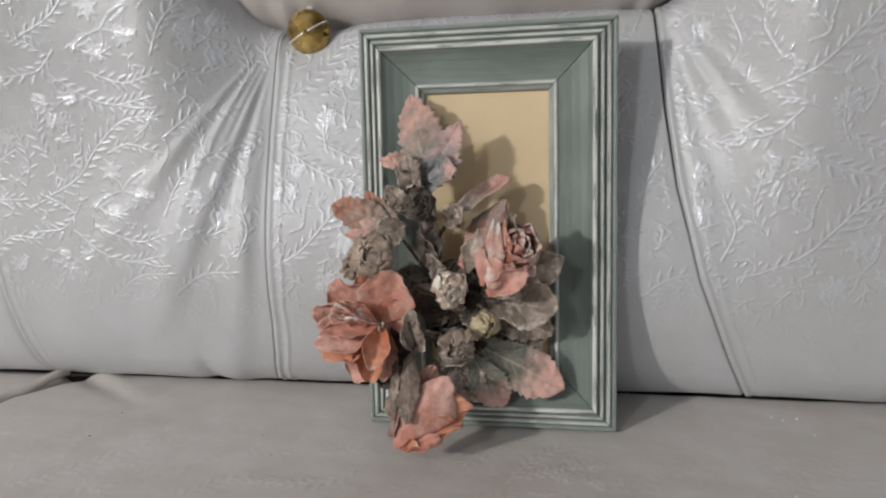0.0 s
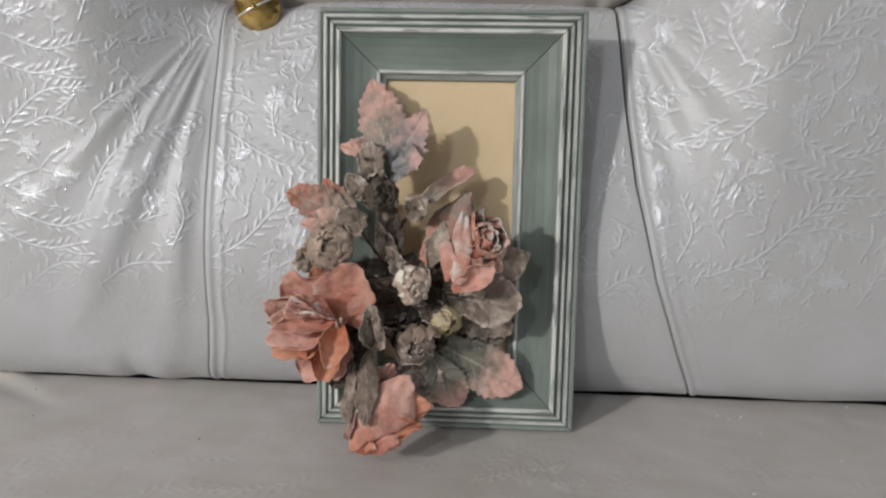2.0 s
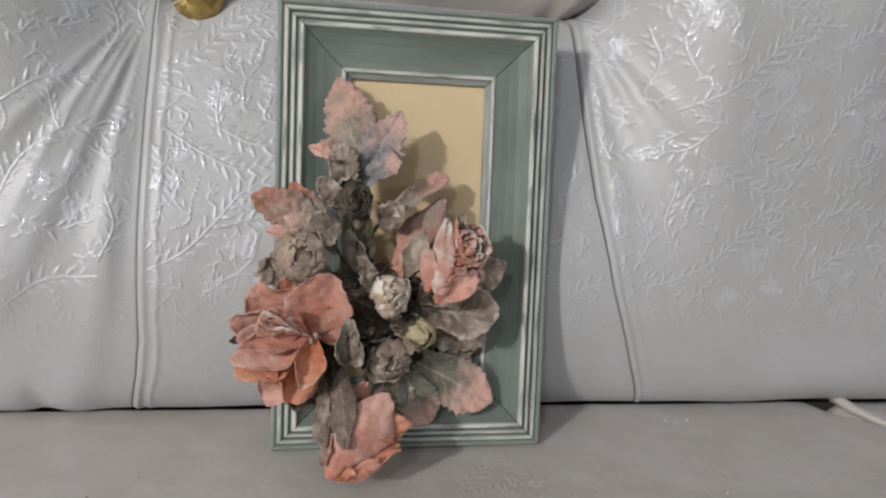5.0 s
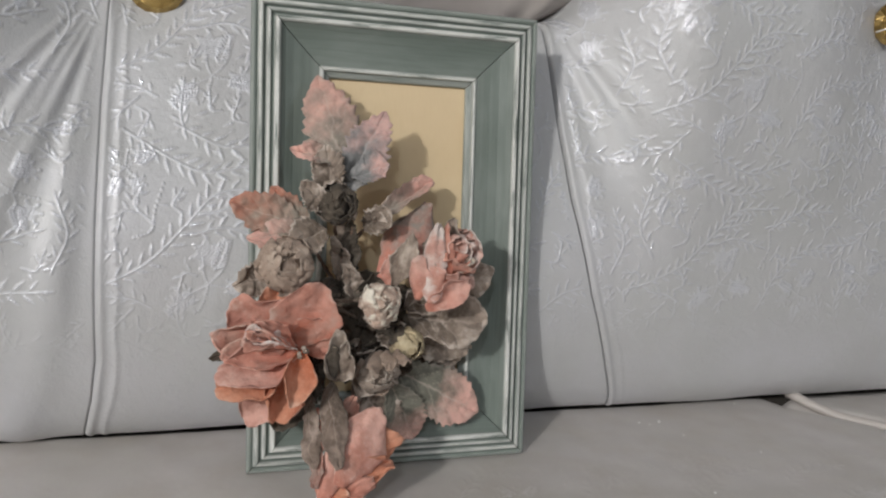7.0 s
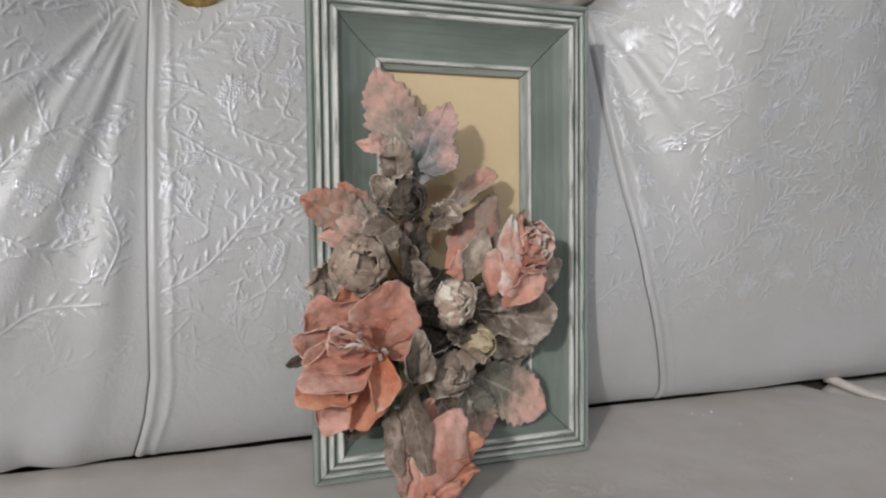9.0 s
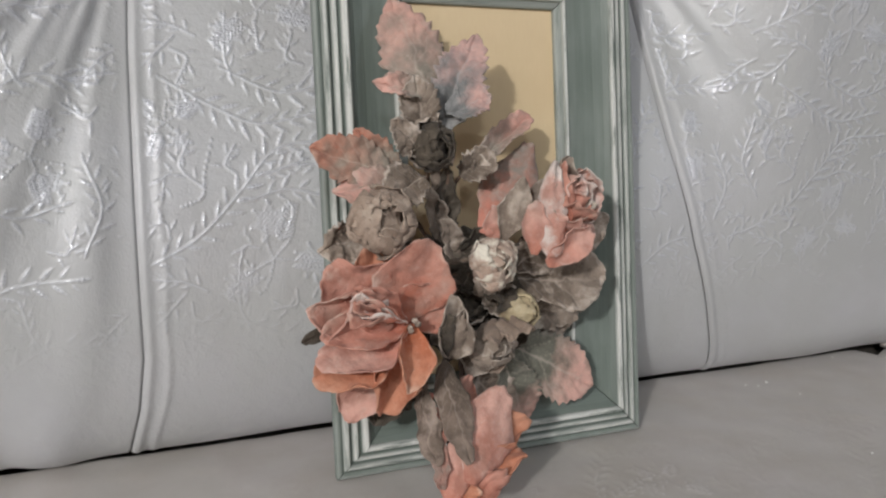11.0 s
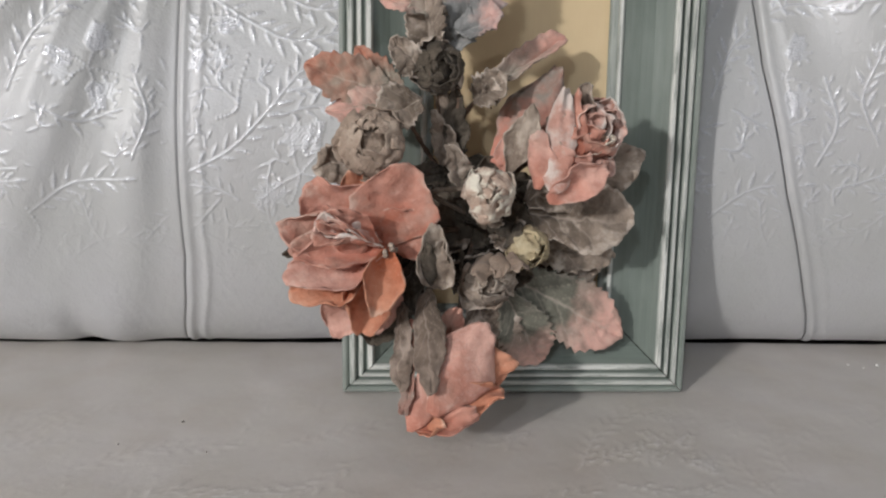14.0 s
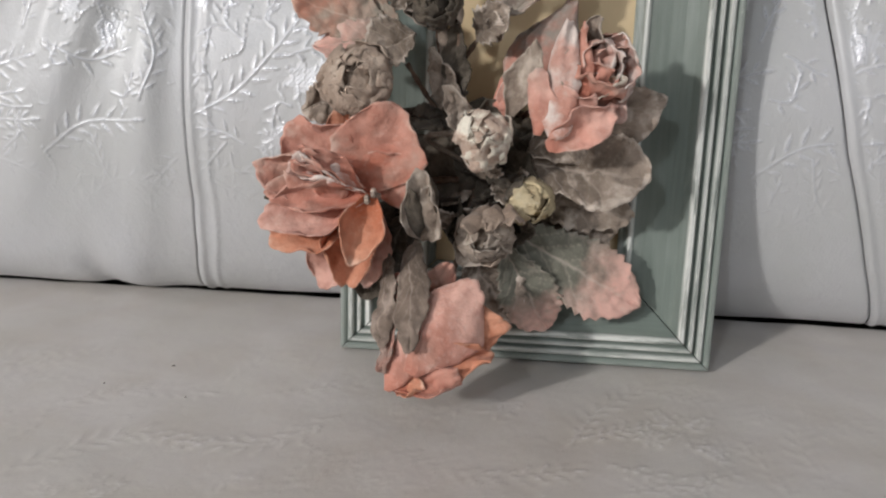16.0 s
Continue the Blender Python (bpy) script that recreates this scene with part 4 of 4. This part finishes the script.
def rose_bottom():
    """The hanging pink rose below, seen from its outside."""
    heart = core("rose", (-0.044, -0.044, 0.490), (-0.45, -0.6, -0.7), 0.009, 0.022, ORANGE, picture, 5, "hanging pink-orange fabric rose over the frame's lower rail")
    p = lambda *a, **k: petal(*a[:3], a[3] if len(a) > 3 else PINK, heart, **k)
    p((-0.0515, -0.077, 0.4740), (-0.0215, -0.054, 0.5140), 0.044, PINK, cup=-0.30, seed=101, face=(0.10, -1, 0.25), shape=0.70, rough=0.0010)
    p((-0.0630, -0.076, 0.4640), (-0.0500, -0.064, 0.5000), 0.021, PINK, cup=-0.40, seed=102, face=(-0.5, -1, 0.2), shape=0.45, rough=0.0014)
    p((-0.0500, -0.062, 0.476), (-0.0050, -0.054, 0.4950), 0.036, ORANGE, cup=-0.35, seed=103, face=(0.35, -1, 0.15), shape=0.75)
    p((-0.0560, -0.070, 0.470), (-0.0130, -0.062, 0.4810), 0.022, ORANGE, cup=0.3, seed=104, face=(0.2, -1, 0.5), ruffle=0.004)
    p((-0.0610, -0.074, 0.4645), (-0.0260, -0.071, 0.4735), 0.016, SALMON, cup=0.5, seed=105, face=(0.1, -1, 0.7), ruffle=0.004)
    p((-0.0620, -0.072, 0.4625), (-0.0440, -0.076, 0.4680), 0.013, ORANGE, cup=0.4, seed=107, face=(0.0, -0.6, 1), ruffle=0.003)
    p((-0.0480, -0.046, 0.500), (-0.0360, -0.040, 0.5180), 0.018, SALMON, cup=0.3, seed=110, face=(0.1, -1, 0.2))
    p((-0.050, -0.050, 0.480), (-0.040, -0.034, 0.510), 0.030, DARKLEAF, cup=0.2, seed=106, face=(0.0, -1, 0.2))
    leaf((-0.0550, -0.042, 0.532), (-0.0530, -0.079, 0.485), 0.017, DUSKLEAF, heart, face=(-0.2, -1, 0.25), foldup=-0.2, seed=108, teeth=3, tooth=0.05, ribs=0.1, wide_at=0.45, rough=0.0024, name="sepal")
    leaf((-0.0680, -0.042, 0.522), (-0.0675, -0.070, 0.482), 0.012, DUSKLEAF, heart, face=(-0.6, -1, 0.1), foldup=-0.25, seed=109, teeth=3, tooth=0.08, ribs=0.1, blunt=0.3, name="sepal")
    leaf((-0.0620, -0.044, 0.514), (-0.0655, -0.074, 0.471), 0.010, PINKGREY, heart, face=(-0.4, -1, 0.1), foldup=0.3, seed=111, teeth=4, name="sepal")


def bud(centre, axis, radius, length, material, seed, label, sepals=LEAF, n=5, open_up=0.0):
    heart = core("bud", centre, axis, radius * 0.80, length * 0.86, material, picture, seed, label, 0.25)
    for k in range(n):
        wrap(centre, axis, radius * (1.0 + 0.06 * (k % 3)), length * (1.0 - 0.05 * (k % 2)), k * 2.4 + seed, 2.7, material, heart, open_up, 0.05, 1.02 - 0.07 * (k % 3), seed * 10 + k, (1.75, 1.45, 1.6)[k % 3] - 1.8 * open_up, rough=0.0036)
    a = unit(axis)
    for k in range(3):
        wrap(np.asarray(centre) - a * length * 0.1, axis, radius * 1.12, length * 0.8, k * 2.1 + seed * 0.7, 1.2, sepals, heart, 0.2, 0.0, 0.8, seed * 17 + k, 0.2, "sepal", 0.0034)
    return heart


rose_left()
rose_right()
rose_bottom()
bud((-0.022, -0.036, 0.581), (0.05, -1, 0.25), 0.0130, 0.028, WHITEBUD, 1, "dried rosebud frosted white", GREYBUD, 7)
husk = core("bud", (-0.050, -0.036, 0.551), (0.0, -0.2, 1), 0.0065, 0.026, DARKLEAF, picture, 2, "grey-brown open husk of a rosebud")
petal((-0.0490, -0.042, 0.531), (-0.0515, -0.052, 0.568), 0.023, GREYBUD, husk, face=(-0.1, -1, 0.1), cup=0.75, seed=121, shape=0.4, name="sepal")
petal((-0.0460, -0.044, 0.533), (-0.0480, -0.056, 0.562), 0.012, GREYBUD, husk, face=(-0.3, -1, 0.1), cup=-0.3, seed=122, shape=0.35, name="sepal")
petal((-0.0530, -0.044, 0.534), (-0.0535, -0.056, 0.560), 0.010, DARKLEAF, husk, face=(0.2, -1, 0.1), cup=-0.4, seed=123, shape=0.4, name="sepal")
bud((-0.0205, -0.032, 0.5325), (0.05, -1, -0.1), 0.0130, 0.026, GREYBUD, 3, "crumpled grey rosebud with greenish sepals", MOSS, 9, 0.06)
for k, (bx, tx, tz) in enumerate(((-0.020, -0.030, 0.5375), (-0.014, -0.018, 0.539), (-0.010, -0.006, 0.541))):
    petal((bx, -0.034, 0.549), (tx, -0.053, tz + 0.003), 0.015, MOSS, picture, face=(0.1 * k - 0.1, -0.6, 1), cup=-0.4, seed=130 + k, name="sepal", label="greenish sepal folded over a bud")
bud((0.000, -0.020, 0.548), (0.55, -1, 0.0), 0.0115, 0.030, YELLOWBUD, 4, "yellowish rosebud", DARKLEAF, 6)
bud((-0.050, -0.012, 0.645), (0.1, -1, -0.1), 0.0125, 0.022, DARKLEAF, 5, "dark dried rosebud, brown and brittle", LEAF, 8, 0.12)


bud((-0.0845, -0.032, 0.6070), (-0.10, -1, 0.40), 0.0165, 0.024, MOSS, 6, "mossy grey crumpled flower", MOSS, 8, 0.12)


def foliage():
    L = lambda *a, **k: leaf(*a[:4], picture, **k)
    # top pair and the small side lobe
    L((-0.043, -0.004, 0.662), (-0.0605, 0.026, 0.7290), 0.036, PINKLEAF, label="pink leaf with a serrated rim", face=(-0.15, -1, 0.3), foldup=-0.15, seed=1, wide_at=0.48, teeth=11, tooth=0.26)
    L((-0.044, -0.008, 0.650), (-0.0165, 0.002, 0.7075), 0.028, BLUELEAF, label="blue-grey leaf turning pink at its tip", face=(-0.25, -1, 0.2), foldup=0.3, seed=2, wide_at=0.5, teeth=11, tooth=0.34)
    L((-0.040, -0.010, 0.664), (-0.0145, -0.014, 0.669), 0.024, BLUELEAF, label="curled blue-grey leaf", face=(0.1, -1, 0.7), foldup=0.5, seed=3, wide_at=0.6, curl=0.2)
    L((-0.050, -0.006, 0.672), (-0.080, -0.012, 0.682), 0.014, PINKLEAF, label="small pink leaf", face=(-0.2, -1, 0.7), foldup=0.4, seed=4, curl=-0.15)
    L((-0.052, -0.010, 0.648), (-0.058, -0.008, 0.684), 0.022, LEAF, label="dusty grey leaf", face=(-0.3, -1, 0.1), foldup=0.35, seed=5)
    L((-0.056, -0.014, 0.640), (-0.074, -0.018, 0.660), 0.016, LEAF, label="dusty grey leaf", face=(-0.3, -1, 0.3), foldup=0.4, seed=6)
    # left group
    L((-0.068, -0.016, 0.628), (-0.1195, -0.021, 0.6455), 0.025, REDLEAF, label="grey leaf with a rust-red tip", face=(-0.2, -1, 0.3), foldup=0.15, rough=0.0015, seed=7, wide_at=0.6)
    L((-0.066, -0.012, 0.622), (-0.093, -0.011, 0.655), 0.019, REDLEAF, label="grey leaf with a rust-red tip", face=(-0.3, -1, 0.1), foldup=0.3, rough=0.0015, seed=8, wide_at=0.55)
    L((-0.060, -0.020, 0.624), (-0.108, -0.024, 0.622), 0.022, PINKLEAF, label="pale frosted leaf", face=(0, -1, 0.6), foldup=0.2, rough=0.0015, seed=9, wide_at=0.5)
    L((-0.058, -0.022, 0.630), (-0.082, -0.026, 0.616), 0.022, LEAF, label="dusty grey leaf", face=(0, -1, 0.5), foldup=0.5, seed=10)
    L((-0.090, -0.016, 0.596), (-0.1160, -0.022, 0.591), 0.022, LEAF, label="dusty grey leaf", face=(-0.3, -1, 0.1), seed=11, blunt=0.4)
    L((-0.075, -0.030, 0.604), (-0.104, -0.036, 0.606), 0.026, MOSS, label="mossy grey leaf", face=(-0.2, -1, 0.4), seed=12, blunt=0.4)
    # rolled leaf on the card
    L((-0.024, -0.008, 0.633), (0.0215, 0.009, 0.660), 0.014, PINKLEAF, label="narrow rolled leaf, pink at the tip", face=(-0.4, -1, 0.5), foldup=0.9, seed=13, wide_at=0.75, teeth=6, rough=0.0018, blunt=0.40)
    L((-0.030, -0.006, 0.628), (-0.010, -0.016, 0.641), 0.019, LEAF, label="crumpled dusty grey leaf", face=(-0.4, -1, 0.2), foldup=0.6, seed=14)
    L((-0.022, -0.010, 0.638), (-0.018, -0.012, 0.627), 0.010, LEAF, label="curled grey leaf", face=(-0.2, -1, 0.2), foldup=0.7, seed=24)
    # right side
    L((-0.002, -0.018, 0.574), (0.0640, -0.016, 0.6000), 0.033, LEAF, label="broad grey leaf under the pink rose", face=(0.15, -1, 0.25), foldup=-0.12, seed=15, wide_at=0.5, blunt=0.35, teeth=11, tooth=0.05)
    L((0.002, -0.014, 0.566), (0.0605, -0.022, 0.5625), 0.036, LEAF, label="broad grey leaf with a pale rim", face=(0.1, -1, 0.35), foldup=0.18, seed=16, wide_at=0.6, blunt=0.4, teeth=11, tooth=0.06)
    L((-0.010, -0.004, 0.536), (0.050, 0.002, 0.527), 0.036, LEAF, label="dusty grey leaf", face=(0.1, -1, 0.1), foldup=0.15, seed=25, wide_at=0.5, blunt=0.3)
    L((0.000, -0.002, 0.547), (0.056, 0.000, 0.536), 0.026, GREYBUD, label="dark brown leaf", face=(0.1, -1, 0.1), seed=17, wide_at=0.55)
    L((-0.012, -0.016, 0.533), (0.0640, -0.006, 0.4865), 0.037, TIPLEAF, label="large serrated leaf, grey turning pink", face=(0.1, -1, 0.15), foldup=0.10, seed=18, wide_at=0.64, teeth=15, tooth=0.20, blunt=0.0, rough=0.0013)
    L((-0.012, -0.024, 0.525), (0.0145, -0.008, 0.4715), 0.030, TIPLEAF, label="serrated grey leaf with a pink tip", face=(0, -1, 0.2), foldup=0.2, seed=19, wide_at=0.62, teeth=12, tooth=0.20, blunt=0.0, rough=0.0015)
    L((-0.028, -0.022, 0.520), (-0.006, -0.014, 0.478), 0.034, LEAF, label="dusty grey leaf", face=(0.1, -1, 0.1), foldup=0.2, seed=20, blunt=0.3)
    # lower left: near-black leaf colour stands in for shade in this hollow
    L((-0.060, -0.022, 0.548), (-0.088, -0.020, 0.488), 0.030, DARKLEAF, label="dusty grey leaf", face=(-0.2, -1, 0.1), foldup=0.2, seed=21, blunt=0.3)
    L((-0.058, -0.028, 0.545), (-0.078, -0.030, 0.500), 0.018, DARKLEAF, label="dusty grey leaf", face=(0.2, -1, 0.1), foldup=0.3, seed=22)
    # dark leaves packed behind the buds, near-black to stand in for gap shade
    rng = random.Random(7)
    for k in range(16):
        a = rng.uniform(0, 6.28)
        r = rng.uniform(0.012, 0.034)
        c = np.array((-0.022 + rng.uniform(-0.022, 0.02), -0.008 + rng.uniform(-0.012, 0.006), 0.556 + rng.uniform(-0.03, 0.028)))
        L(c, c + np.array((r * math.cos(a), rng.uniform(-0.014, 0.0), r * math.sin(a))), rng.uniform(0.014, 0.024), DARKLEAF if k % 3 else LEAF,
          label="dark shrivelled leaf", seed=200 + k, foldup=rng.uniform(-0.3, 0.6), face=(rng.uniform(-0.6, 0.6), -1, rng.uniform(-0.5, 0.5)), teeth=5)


foliage()
stem([(-0.034, 0.000, 0.565), (-0.040, -0.004, 0.600), (-0.038, -0.008, 0.630), (-0.044, -0.006, 0.652)], 0.0016, 0.0012)
stem([(-0.036, 0.002, 0.570), (-0.046, 0.000, 0.605), (-0.050, -0.006, 0.636)], 0.0014, 0.0012)
stem([(-0.034, 0.000, 0.580), (-0.040, 0.000, 0.602), (-0.032, -0.002, 0.622), (-0.020, -0.004, 0.634)], 0.0015, 0.0012)
stem([(-0.030, -0.004, 0.570), (-0.050, -0.006, 0.592), (-0.064, -0.010, 0.614)], 0.0014, 0.0012)
stem([(-0.022, -0.010, 0.560), (-0.052, -0.022, 0.578), (-0.034, -0.030, 0.583)], 0.0013, 0.0016, material=LEAF)
stem([(-0.030, -0.004, 0.555), (-0.052, -0.020, 0.556), (-0.082, -0.040, 0.556)], 0.0018, 0.0016)
stem([(-0.028, -0.004, 0.550), (-0.034, -0.020, 0.520), (-0.042, -0.044, 0.492)], 0.0018, 0.0016)
stem([(-0.030, -0.002, 0.570), (-0.005, -0.004, 0.588), (0.020, -0.012, 0.606)], 0.0018, 0.0016)
stem([(-0.036, -0.002, 0.575), (-0.043, -0.006, 0.605), (-0.047, -0.010, 0.640)], 0.0034, 0.0028, material=GREYBUD)
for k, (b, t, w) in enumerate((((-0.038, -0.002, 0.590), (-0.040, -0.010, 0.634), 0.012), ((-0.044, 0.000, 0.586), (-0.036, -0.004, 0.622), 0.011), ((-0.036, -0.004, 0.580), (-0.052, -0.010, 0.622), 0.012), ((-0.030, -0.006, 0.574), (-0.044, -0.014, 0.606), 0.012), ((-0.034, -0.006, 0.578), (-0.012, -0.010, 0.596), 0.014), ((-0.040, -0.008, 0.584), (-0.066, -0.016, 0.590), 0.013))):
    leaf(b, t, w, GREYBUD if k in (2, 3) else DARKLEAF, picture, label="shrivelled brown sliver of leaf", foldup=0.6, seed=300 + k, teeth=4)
# unseen near-black lumps added to keep the gaps behind the flowers dark
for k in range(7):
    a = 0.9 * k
    core("moss", (-0.028 + 0.018 * math.cos(a), -0.004, 0.556 + 0.022 * math.sin(a)), (0, -1, 0.1), 0.017, 0.016, DARKLEAF, picture, 20 + k, "added dark lump filling the shaded gaps under the flowers", 0.4)


# ---- lint and crumbs on the seat ----
def lint(x, y, size, turn):
    v, f = tube([(x - size, y, 0.4478), (x, y + size * 0.3, 0.4483), (x + size * math.cos(turn), y + size * math.sin(turn), 0.4478)], [0.0003, 0.0005, 0.0002], 6)
    tagged(mesh_object("lint", v, f, LINT), "tiny dark speck of lint on the seat", "lint", "lint on the seat")


def crumb(x, y, size, turn):
    bm = bmesh.new()
    bmesh.ops.create_icosphere(bm, subdivisions=1, radius=size, matrix=pose(x, y, 0.4474 + 0.4 * size, 0, 0, turn) @ Matrix.Diagonal((1.3, 0.8, 0.5, 1)))
    tagged(part("crumb", bm, CARDDUST, None, "", True), "tiny white crumb lying on the seat", "crumb", "crumbs on the seat")


CARDDUST = Mat("white_dust", 0.6)
CARDDUST.colour((0.82, 0.81, 0.79))
CARDDUST = CARDDUST.m
for x, y, s, t in ((-0.346, -0.008, 0.0008, 0.4), (-0.347, -0.054, 0.0013, 0.2), (-0.192, -0.037, 0.0011, 1.0), (-0.219, -0.061, 0.0007, 2.0), (-0.375, 0.044, 0.0007, 0.3), (-0.17, -0.069, 0.0005, 1.5)):
    lint(x, y, s, t)
for x, y, s in ((0.257, 0.040, 0.0016), (0.237, 0.041, 0.0010), (0.225, -0.084, 0.0012), (0.263, 0.011, 0.0008), (0.36, 0.069, 0.0009), (0.245, 0.036, 0.0008), (0.31, -0.03, 0.0007)):
    crumb(x, y, s, x * 900)
